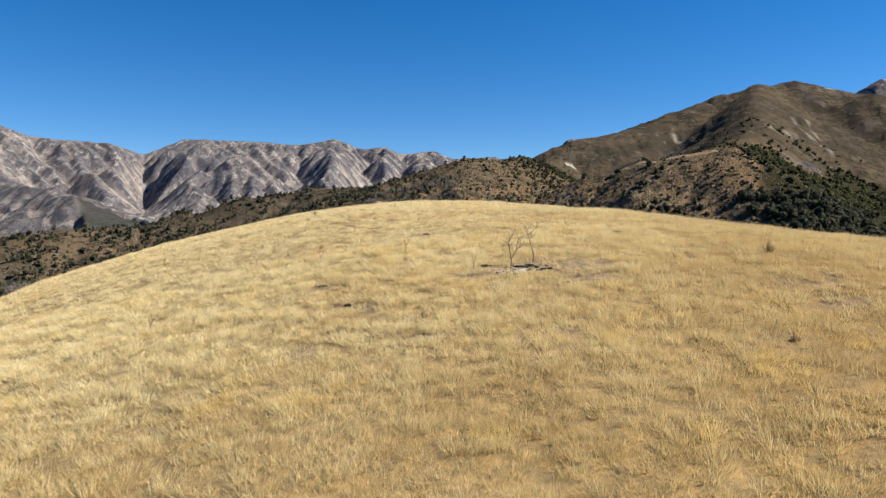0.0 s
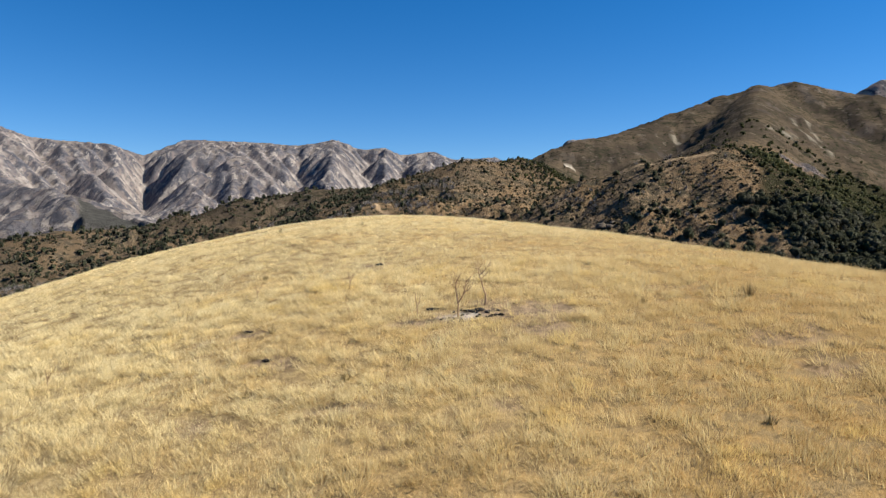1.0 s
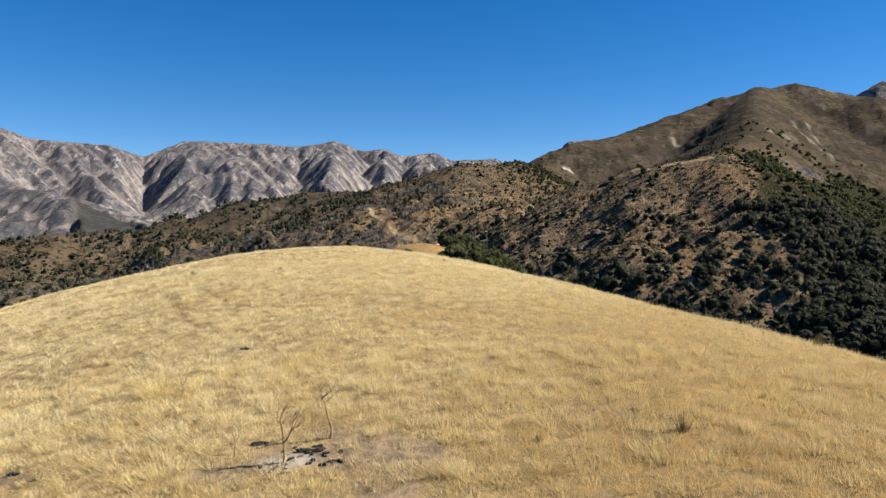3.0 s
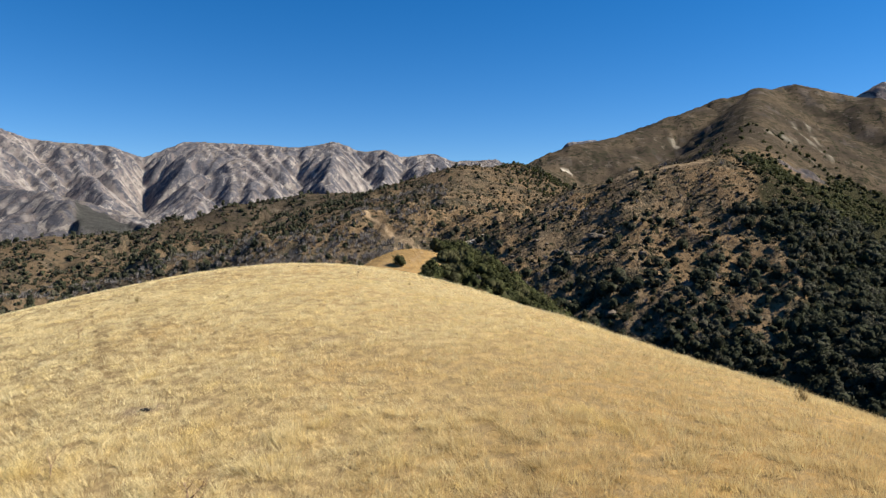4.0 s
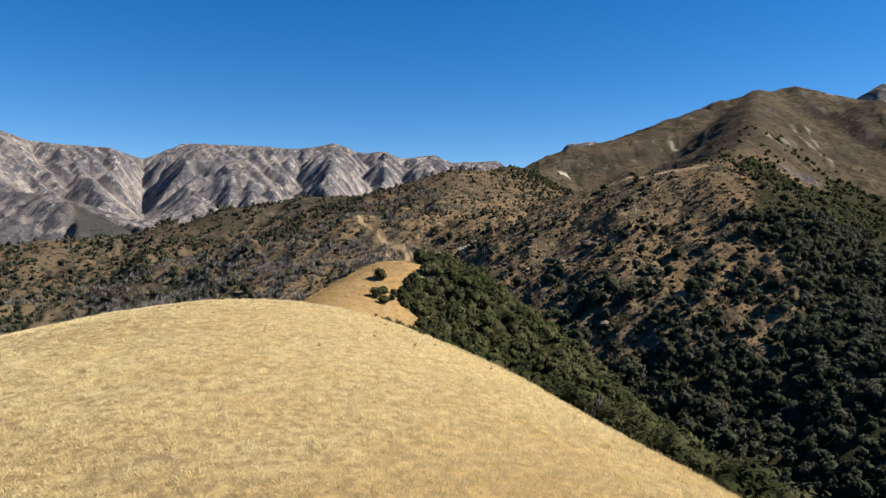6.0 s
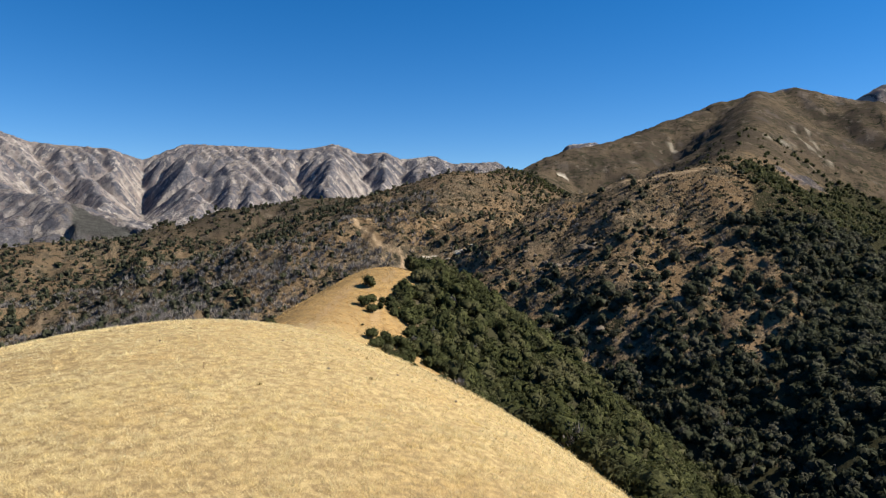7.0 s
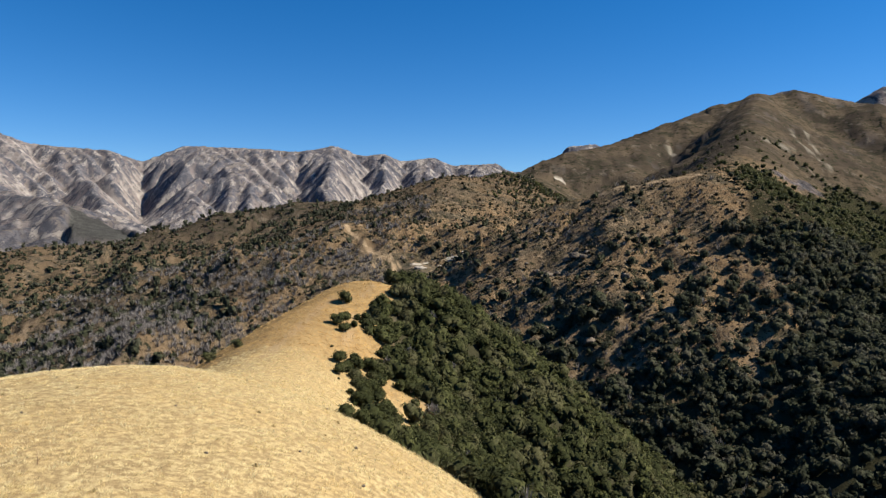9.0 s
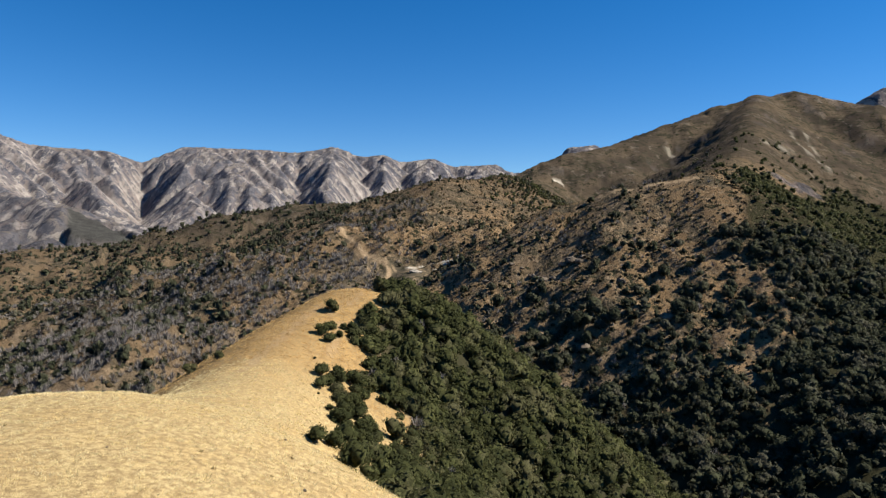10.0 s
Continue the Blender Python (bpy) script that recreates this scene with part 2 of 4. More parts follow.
    sp = sp - 0.10 * np.minimum(dsp, 40) * ridged(F4, x / 45, y / 45, 3) * smooth(6, 25, dsp)
    dm = dome(x, y)
    near = smax(sp, dm, 2.0)
    z = smax(z, near, 2.0)
    z = z + 0.10 * fbm(F2, x / 7, y / 7, 3) * smooth(2500, 50, far) + 0.5 * fbm(F1, x / 14, y / 14, 3) * smooth(100, 160, y)
    ours = smooth(-1.5, 0.5, near - np.maximum(np.maximum(og, kn), np.maximum(sh, base)))
    return z, dict(face=face, rock=rock, scree=scree, cliff=cliff, moor=moor, ours=ours, off_orange=do, side_orange=so, off_spur=dsp, side_spur=ss, off_knob=dk)


def height(x, y):
    return land(np.array([x]), np.array([y]))[0][0]


EDGE_Y = [20, 45, 60, 75, 92, 104, 112, 124, 140, 152, 164, 171, 181, 193, 200, 215, 225]
EDGE_X = [46, 39, 33.5, 26.5, 17, 11.5, 11, 13.5, 16, 13.5, 7.5, 4, 2.2, 1.0, 5.5, 6, 8]


def wood_edge(y):
    """Where the bush on the spur's flank begins."""
    return np.interp(y, EDGE_Y, EDGE_X)


def covers(x, y, z, info):
    far = np.hypot(x, y)
    wob = 2.5 * fbm(F3, x / 12, y / 12, 3)
    edge = wood_edge(y)
    grass = info["ours"] * smooth(5, 0, x + wob * 0.6 - edge - 2.0) * smooth(220, 213, y + wob)
    grass = grass * smooth(-45, -32, x + wob + 5)
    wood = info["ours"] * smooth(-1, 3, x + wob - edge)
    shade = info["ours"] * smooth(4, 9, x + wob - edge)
    return grass, wood, shade


def forest_density(x, y, z, info):
    do, so = info["off_orange"], info["side_orange"]
    patch = fbm(F2, x / 45, y / 45, 3)
    deep = (0.24 * smooth(-6, -22, z + 14 * patch) + 0.76 * smooth(-28, -46, z + 12 * patch)) * (y < 420) * smooth(15, 40, x)
    flank = (so > 0) * smooth(4, 20, do + 9 * patch) * smooth(395, 430, y) * smooth(12, -12, y + 8 * patch - np.interp(x, [200, 262, 285, 300, 340, 420], [480, 484, 500, 560, 605, 650])) * smooth(120, 150, x)
    straggle = 0.30 * smooth(-0.1, 0.4, patch) * np.exp(-((x - 350) / 45) ** 2 - ((y - 700) / 90) ** 2)
    loose = (0.02 + 0.16 * smooth(0.1, 0.5, patch)) * (0.3 + 0.7 * smooth(55, 100, x)) * smooth(900, 500, y)
    right = smooth(-12, 8, x + 10 * patch - np.interp(y, [200, 235, 260, 290, 330, 385, 430, 470], [108, 119, 137, 152, 158, 168, 191, 212])) * (y < 492)
    flank = np.maximum(flank, straggle)
    return np.maximum(np.maximum(loose, 0.9 * right), np.maximum(0.9 * deep, flank)) * (info["ours"] < 0.5) * (np.abs(x) < 0.8 * y)


def lush(x, y):
    """Where the grass of the knoll is a deeper, more orange gold."""
    wander = 5 * fbm(F3, x / 9, y / 9, 3)
    return np.maximum(smooth(-8, 14, x - 0.25 * (y - 20) + wander) * smooth(60, 26, y), 0.75 * smooth(23, 11, y + 0.5 * wander))


# narrow paths that animals have trodden into the grass of the knoll
TROD = [[(-12.0, 51.6), (-8.6, 45.9), (-6.4, 41.6), (-4.5, 38.1), (-3.5, 36.5)], [(-6.9, 46.2), (-5.9, 44.4), (-3.5, 40.2), (-2.2, 38.3)],
        [(-6.2, 47.0), (-5.1, 45.1), (-3.9, 43.6)], [(-8.6, 45.9), (-6.9, 43.2), (-5.6, 40.6)]]


def trodden(x, y):
    """1 in untouched grass, towards 0 on the paths."""
    free = np.ones_like(x)
    wob = 0.3 * fbm(F3, x / 1.5, y / 1.5, 2)
    for line in TROD:
        _, d, _ = crest(x + wob, y, [(a, b, 0) for a, b in line], 1, 1, 1)
        free = np.minimum(free, smooth(0.04, 0.22, d))
    return free


# ---------------------------------------------------------------- materials
def material(name):
    m = bpy.data.materials.new(name)
    m.use_nodes = True
    t = m.node_tree
    return m, t, t.nodes["Principled BSDF"]


def add(t, kind, **inputs):
    n = t.nodes.new("ShaderNode" + kind)
    for key, value in inputs.items():
        key = key.replace("_", " ")
        if hasattr(value, "is_output"):
            t.links.new(value, n.inputs[key])
        else:
            n.inputs[key].default_value = value
    return n


def mixed(t, factor, a, b):
    n = t.nodes.new("ShaderNodeMix")
    n.data_type = "RGBA"
    for socket, value in ((n.inputs[0], factor), (n.inputs[6], a), (n.inputs[7], b)):
        if hasattr(value, "is_output"):
            t.links.new(value, socket)
        else:
            socket.default_value = value if isinstance(value, (int, float)) else (*value, 1.0)
    return n.outputs[2]


def ramp(t, value, lo, hi):
    n = t.nodes.new("ShaderNodeMapRange")
    n.interpolation_type = "SMOOTHSTEP"
    t.links.new(value, n.inputs["Value"])
    n.inputs["From Min"].default_value, n.inputs["From Max"].default_value = lo, hi
    return n.outputs["Result"]


def grain(t, scale, detail=4.0, rough=0.55, stretch=(1, 1, 1)):
    place = t.nodes.new("ShaderNodeNewGeometry").outputs["Position"]
    scaled = t.nodes.new("ShaderNodeVectorMath")
    scaled.operation = "MULTIPLY"
    t.links.new(place, scaled.inputs[0])
    scaled.inputs[1].default_value = stretch
    n = add(t, "TexNoise", Vector=scaled.outputs[0], Scale=scale, Detail=detail, Roughness=rough)
    return n.outputs["Fac"]


def times(t, a, b):
    n = t.nodes.new("ShaderNodeMath")
    n.operation = "MULTIPLY"
    for socket, value in zip(n.inputs, (a, b)):
        if hasattr(value, "is_output"):
            t.links.new(value, socket)
        else:
            socket.default_value = value
    return n.outputs[0]


def attribute(t, name):
    n = t.nodes.new("ShaderNodeAttribute")
    n.attribute_name = name
    return n.outputs["Fac"]


def relief(t, shader, value, strength, distance):
    n = add(t, "Bump", Height=value, Strength=strength, Distance=distance)
    t.links.new(n.outputs["Normal"], shader.inputs["Normal"])


def ground_material():
    m, t, p = material("hill ground")
    p.inputs["Roughness"].default_value = 0.95
    p.inputs["Specular IOR Level"].default_value = 0.0
    # bare brown tussock slopes, orange on the nearer hill
    slope = mixed(t, ramp(t, grain(t, 0.014, 5), 0.30, 0.56), (0.114, 0.092, 0.064), (0.170, 0.114, 0.063))
    slope = mixed(t, ramp(t, grain(t, 0.05, 8, 0.72), 0.50, 0.58), slope, (0.074, 0.062, 0.042))
    slope = mixed(t, ramp(t, grain(t, 0.24, 6, 0.74), 0.53, 0.60), slope, (0.220, 0.160, 0.100))
    high = mixed(t, ramp(t, grain(t, 0.012, 6, 0.65), 0.42, 0.58), (0.054, 0.043, 0.032), (0.088, 0.067, 0.045))
    high = mixed(t, ramp(t, grain(t, 0.045, 8, 0.75), 0.51, 0.57), high, (0.044, 0.038, 0.026))
    high = mixed(t, ramp(t, grain(t, 0.07, 7, 0.75, (1, 0.5, 1)), 0.57, 0.62), high, (0.108, 0.088, 0.066))
    slope = mixed(t, attribute(t, "alpine"), slope, high)
    slope = mixed(t, ramp(t, grain(t, 0.13, 7, 0.76), 0.55, 0.58), slope, (0.030, 0.030, 0.018))
    # straw under the standing grass
    straw = mixed(t, ramp(t, grain(t, 0.16, 4), 0.35, 0.68), (0.41, 0.320, 0.159), (0.36, 0.252, 0.108))
    straw = mixed(t, ramp(t, grain(t, 14.0, 4, 0.7, (1, 0.45, 1)), 0.46, 0.60), straw, (0.47, 0.36, 0.18))
    straw = mixed(t, times(t, attribute(t, "lush"), 0.85), straw, (0.30, 0.185, 0.068))
    straw = mixed(t, attribute(t, "gold"), straw, mixed(t, ramp(t, grain(t, 0.5, 5, 0.7), 0.42, 0.60), (0.35, 0.215, 0.078), (0.21, 0.118, 0.042)))
    straw = mixed(t, ramp(t, grain(t, 2.2, 5, 0.65), 0.40, 0.62), (0.245, 0.175, 0.086), straw)
    straw = mixed(t, times(t, attribute(t, "trod"), 0.55), straw, (0.18, 0.12, 0.058))
    # worn animal paths along the contours of the spur
    split = t.nodes.new("ShaderNodeSeparateXYZ")
    t.links.new(t.nodes.new("ShaderNodeNewGeometry").outputs["Position"], split.inputs[0])
    wander = times(t, grain(t, 0.06, 5, 0.65), 30.0)
    level = add(t, "Math")
    level.operation = "MULTIPLY_ADD"
    t.links.new(split.outputs["Z"], level.inputs[0])
    level.inputs[1].default_value = 5.5
    t.links.new(wander, level.inputs[2])
    wave = add(t, "Math")
    wave.operation = "SINE"
    t.links.new(level.outputs[0], wave.inputs[0])
    straw = mixed(t, times(t, times(t, ramp(t, wave.outputs[0], 0.35, 0.9), attribute(t, "gold")), 0.32), straw, (0.17, 0.105, 0.045))
    # rock and scree of the mountains
    stone = mixed(t, ramp(t, grain(t, 0.004, 6, 0.6), 0.35, 0.65), (0.158, 0.133, 0.127), (0.212, 0.179, 0.165))
    stone = mixed(t, times(t, attribute(t, "moor"), 0.7), stone, (0.165, 0.142, 0.120))
    stone = mixed(t, ramp(t, grain(t, 0.030, 9, 0.74, (1, 0.5, 0.4)), 0.51, 0.55), stone, (0.105, 0.100, 0.106))
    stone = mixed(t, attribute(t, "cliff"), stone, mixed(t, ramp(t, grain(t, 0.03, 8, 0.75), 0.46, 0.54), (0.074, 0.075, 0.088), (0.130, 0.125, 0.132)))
    pale = mixed(t, ramp(t, grain(t, 0.03, 5, 0.7), 0.40, 0.60), (0.225, 0.200, 0.178), (0.31, 0.275, 0.243))
    stone = mixed(t, ramp(t, grain(t, 0.045, 8, 0.74, (1, 0.5, 0.45)), 0.55, 0.58), stone, (0.074, 0.073, 0.084))
    stone = mixed(t, ramp(t, grain(t, 0.026, 8, 0.72, (1, 0.45, 0.30)), 0.545, 0.58), stone, pale)
    stone = mixed(t, attribute(t, "scree"), stone, pale)
    stone = mixed(t, attribute(t, "face"), stone, mixed(t, ramp(t, grain(t, 0.05, 6, 0.7), 0.40, 0.62), (0.062, 0.062, 0.056), (0.085, 0.082, 0.074)))
    colour = mixed(t, attribute(t, "rock"), slope, stone)
    # dark litter under bush and forest, with the crowns' shade in its colour
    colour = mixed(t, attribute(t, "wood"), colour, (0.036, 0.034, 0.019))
    colour = mixed(t, attribute(t, "grass"), colour, straw)
    colour = mixed(t, attribute(t, "track"), colour, mixed(t, ramp(t, grain(t, 0.5, 5, 0.7), 0.40, 0.60), (0.25, 0.178, 0.106), (0.34, 0.25, 0.155)))
    colour = mixed(t, attribute(t, "clay"), colour, mixed(t, ramp(t, grain(t, 0.7, 5, 0.7), 0.36, 0.50), (0.22, 0.185, 0.135), (0.50, 0.45, 0.36)))
    colour = mixed(t, attribute(t, "burnt"), colour, mixed(t, ramp(t, grain(t, 4.0, 5, 0.7), 0.42, 0.58), (0.150, 0.110, 0.075), (0.29, 0.21, 0.135)))
    colour = mixed(t, attribute(t, "ash"), colour, mixed(t, ramp(t, grain(t, 5.0, 5, 0.7), 0.36, 0.52), (0.12, 0.095, 0.075), (0.40, 0.34, 0.265)))
    t.links.new(colour, p.inputs["Base Color"])
    near = add(t, "Bump", Height=grain(t, 1.3, 8, 0.7), Strength=0.6, Distance=0.35)
    clods = add(t, "Bump", Height=grain(t, 0.55, 7, 0.76), Strength=times(t, attribute(t, "hill"), 0.9), Distance=1.3, Normal=near.outputs["Normal"])
    crags = add(t, "Bump", Height=grain(t, 0.05, 10, 0.80), Strength=times(t, attribute(t, "crag"), 0.8), Distance=12.0, Normal=clods.outputs["Normal"])
    chips = add(t, "Bump", Height=grain(t, 0.15, 7, 0.78), Strength=times(t, attribute(t, "crag"), 0.9), Distance=5.0, Normal=crags.outputs["Normal"])
    t.links.new(chips.outputs["Normal"], p.inputs["Normal"])
    return m


def bent_normal(t, own, up):
    """Small leaves and blades scatter light like a soft mat: their normals bend towards the sky."""
    way = t.nodes.new("ShaderNodeNewGeometry").outputs["Normal"]
    bent = t.nodes.new("ShaderNodeVectorMath")
    bent.operation = "MULTIPLY_ADD"
    t.links.new(way, bent.inputs[0])
    bent.inputs[1].default_value = (own, own, own)
    bent.inputs[2].default_value = (0, 0, up)
    unit = t.nodes.new("ShaderNodeVectorMath")
    unit.operation = "NORMALIZE"
    t.links.new(bent.outputs[0], unit.inputs[0])
    return unit.outputs[0]


def leaf_material(name, dark, light, dry=None, fine=2.2):
    m, t, p = material(name)
    rnd = t.nodes.new("ShaderNodeNewGeometry").outputs["Random Per Island"]
    colour = mixed(t, rnd, dark, light)
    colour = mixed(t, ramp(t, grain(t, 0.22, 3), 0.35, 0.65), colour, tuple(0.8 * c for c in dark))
    if dry:
        colour = mixed(t, times(t, ramp(t, grain(t, 0.14, 4), 0.47, 0.68), 0.8), colour, dry)
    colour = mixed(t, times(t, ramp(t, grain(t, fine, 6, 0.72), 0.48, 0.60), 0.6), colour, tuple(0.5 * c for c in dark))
    t.links.new(colour, p.inputs["Base Color"])
    p.inputs["Roughness"].default_value = 0.85
    rough = add(t, "Bump", Height=grain(t, 1.6 * fine, 5, 0.7), Strength=0.6, Distance=0.3, Normal=bent_normal(t, 0.6, 0.55))
    t.links.new(rough.outputs["Normal"], p.inputs["Normal"])
    p.inputs["Specular IOR Level"].default_value = 0.06
    back = add(t, "BsdfTranslucent", Color=colour)
    blend = t.nodes.new("ShaderNodeMixShader")
    blend.inputs[0].default_value = 0.33
    t.links.new(p.outputs[0], blend.inputs[1])
    t.links.new(back.outputs[0], blend.inputs[2])
    t.links.new(blend.outputs[0], t.nodes["Material Output"].inputs["Surface"])
    return m


def straw_material(name, pale, rich, deep):
    m, t, p = material(name)
    tone = attribute(t, "tone")
    colour = mixed(t, ramp(t, grain(t, 0.16, 4), 0.49, 0.72), rich, deep)
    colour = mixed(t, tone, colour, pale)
    colour = mixed(t, times(t, attribute(t, "lush"), 0.9), colour, mixed(t, tone, tuple(0.52 * c for c in deep), tuple(0.74 * c for c in rich)))
    colour = mixed(t, times(t, ramp(t, grain(t, 1.5, 4, 0.65), 0.50, 0.62), 0.52), colour, tuple(0.5 * c for c in deep))
    colour = mixed(t, times(t, ramp(t, grain(t, 0.45, 4, 0.65), 0.56, 0.68), 0.55), colour, (0.80, 0.60, 0.20))
    # blade feet go towards a duller tone than the tips
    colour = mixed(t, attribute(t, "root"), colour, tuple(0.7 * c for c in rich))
    t.links.new(colour, p.inputs["Base Color"])
    p.inputs["Roughness"].default_value = 0.8
    p.inputs["Specular IOR Level"].default_value = 0.15
    t.links.new(bent_normal(t, 0.8, 0.55), p.inputs["Normal"])
    back = add(t, "BsdfTranslucent", Color=colour)
    blend = t.nodes.new("ShaderNodeMixShader")
    blend.inputs[0].default_value = 0.5
    t.links.new(p.outputs[0], blend.inputs[1])
    t.links.new(back.outputs[0], blend.inputs[2])
    t.links.new(blend.outputs[0], t.nodes["Material Output"].inputs["Surface"])
    return m


def plain_material(name, one, two, scale, rough=0.9):
    m, t, p = material(name)
    t.links.new(mixed(t, ramp(t, grain(t, scale, 5, 0.65), 0.35, 0.65), one, two), p.inputs["Base Color"])
    p.inputs["Roughness"].default_value = rough
    p.inputs["Specular IOR Level"].default_value = 0.1
    relief(t, p, grain(t, scale * 3, 5, 0.7), 0.5, 0.02)
    return m


GROUND = ground_material()
STRAW = straw_material("dry grass blades", (0.88, 0.78, 0.475), (0.82, 0.645, 0.307), (0.80, 0.505, 0.19))
GOLD = straw_material("golden grass blades", (0.68, 0.47, 0.205), (0.56, 0.355, 0.135), (0.47, 0.275, 0.095))
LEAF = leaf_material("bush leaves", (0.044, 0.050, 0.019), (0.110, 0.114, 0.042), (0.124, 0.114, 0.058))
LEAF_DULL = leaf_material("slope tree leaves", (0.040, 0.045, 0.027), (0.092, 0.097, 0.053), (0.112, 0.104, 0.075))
BARK = plain_material("grey bark", (0.16, 0.13, 0.10), (0.28, 0.24, 0.19), 6.0)
DEAD = plain_material("dead twigs", (0.145, 0.130, 0.116), (0.240, 0.218, 0.196), 2.0)
BURNT = plain_material("weathered dead wood", (0.26, 0.17, 0.10), (0.42, 0.29, 0.18), 9.0)
WIRY = plain_material("wiry stems", (0.28, 0.215, 0.10), (0.40, 0.31, 0.15), 5.0)
CHAR = plain_material("charred wood", (0.012, 0.011, 0.010), (0.05, 0.045, 0.04), 8.0)
GREY_STONE = plain_material("grey rock", (0.080, 0.064, 0.048), (0.150, 0.122, 0.092), 0.9)
SCRUB = leaf_material("low scrub", (0.040, 0.036, 0.018), (0.115, 0.088, 0.045), (0.150, 0.100, 0.050))
TUSSOCK = leaf_material("tussock grass", (0.070, 0.056, 0.034), (0.205, 0.145, 0.082), (0.13, 0.10, 0.065))
STONE = plain_material("pale rock", (0.24, 0.21, 0.17), (0.38, 0.34, 0.28), 0.8)


# ---------------------------------------------------------------- mesh helpers
def mesh_from(name, verts, faces, mat):
    """faces: one array of triangles or quads."""
    me = bpy.data.meshes.new(name)
    verts = np.asarray(verts, np.float32)
    faces = np.asarray(faces, np.int32)
    n, k = faces.shape
    me.vertices.add(len(verts))
    me.vertices.foreach_set("co", verts.ravel())
    me.loops.add(n * k)
    me.loops.foreach_set("vertex_index", faces.ravel())
    me.polygons.add(n)
    me.polygons.foreach_set("loop_start", np.arange(0, n * k, k, dtype=np.int32))
    me.update(calc_edges=True)
    me.materials.append(mat)
    return me


def part(name, me, parent, label=""):
    ob = new(name, me)
    ob.parent = parent
    return tagged(ob, label)


# ---------------------------------------------------------------- the ground, one sheet
def build_ground():
    cx, cy = 12.0, 0.0
    turn = np.radians(np.concatenate([np.arange(-54, -36, 0.6), np.arange(-36, 36, 0.175), np.arange(36, 54, 0.6), np.arange(54, 306, 3.5)]))
    r = [0.03, 0.4, 0.9, 1.5]
    while r[-1] < 4930:
        r.append(r[-1] + (max(0.36, 0.0150 * r[-1]) if r[-1] < 280 else 0.0068 * r[-1] if r[-1] < 560 else 0.0145 * r[-1] if r[-1] < 1350 else 0.0085 * r[-1] if r[-1] < 2500 else 0.0028 * r[-1]))
    r = np.array(r)
    R, A = np.meshgrid(r, turn, indexing="ij")
    X, Y = cx + R * np.sin(A), cy + R * np.cos(A)
    Z, info = land(X, Y)
    grass, wood, shade = covers(X, Y, Z, info)
    n, k = R.shape
    verts = np.stack([X, Y, Z], -1).reshape(-1, 3)
    idx = np.arange(n * k).reshape(n, k)
    nxt = np.roll(idx, -1, axis=1)
    faces = np.stack([idx[:-1], nxt[:-1], nxt[1:], idx[1:]], -1).reshape(-1, 4)
    me = mesh_from("ground", verts, faces[:, ::-1], GROUND)
    me.polygons.foreach_set("use_smooth", np.ones(len(faces), bool))
    wob = 1.2 * fbm(F1, X / 9, Y / 9, 3)
    track = np.zeros_like(X)
    for k, (line, wide) in enumerate(TRACKS):
        _, d, _ = crest(X, Y, [(x, y, 0) for x, y in line], 1, 1, 1)
        track = np.maximum(track, (0.32 if k > 7 else 1.0) * smooth(wide, wide * 0.4, d + wob * wide * 0.35))
    burnt = np.zeros_like(X)
    for x, y, rx, ry, amount in BURNT_SPOTS:
        d = np.hypot((X - x) / rx, (Y - y) / ry) + 0.45 * fbm(F4, X / 0.8, Y / 0.8, 3)
        burnt = np.maximum(burnt, amount * smooth(1.1, 0.5, d))
    clay = np.zeros_like(X)
    for x, y, rx, ry in CLAY:
        d = np.hypot((X - x) / rx, (Y - y) / ry) + 0.5 * fbm(F4, X / 2.2, Y / 2.2, 3)
        clay = np.maximum(clay, smooth(1.1, 0.75, d))
    for line in SCARS:
        _, d, _ = crest(X, Y, [(x, y, 0) for x, y in line], 1, 1, 1)
        clay = np.maximum(clay, 0.32 * smooth(4.5, 1.5, d + 2 * fbm(F4, X / 12, Y / 12, 3)) * smooth(-0.2, 0.2, fbm(F1, X / 25, Y / 25, 2)))
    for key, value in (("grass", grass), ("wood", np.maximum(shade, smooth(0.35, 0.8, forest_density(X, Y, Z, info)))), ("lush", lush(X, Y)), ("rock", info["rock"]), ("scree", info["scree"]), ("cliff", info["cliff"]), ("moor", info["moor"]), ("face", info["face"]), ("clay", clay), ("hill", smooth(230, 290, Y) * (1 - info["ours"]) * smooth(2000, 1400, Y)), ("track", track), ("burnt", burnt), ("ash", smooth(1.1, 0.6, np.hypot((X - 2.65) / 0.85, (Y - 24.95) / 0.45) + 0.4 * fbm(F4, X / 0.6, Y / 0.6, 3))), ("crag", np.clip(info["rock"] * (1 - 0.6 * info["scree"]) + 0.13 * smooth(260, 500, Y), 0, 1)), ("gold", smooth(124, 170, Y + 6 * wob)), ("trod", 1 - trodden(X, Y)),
                       ("alpine", np.maximum(smooth(480, 760, Y + 0.3 * X), smooth(20, -160, X) * smooth(250, 330, Y) * 0.5))):
        at = me.attributes.new(key, "FLOAT", "POINT")
        at.data.foreach_set("value", value.astype(np.float32).ravel())
    return tagged(new("ground", me), "dry hills with straw grass, brown slopes and grey rocky mountains", "ground", kind="structure")


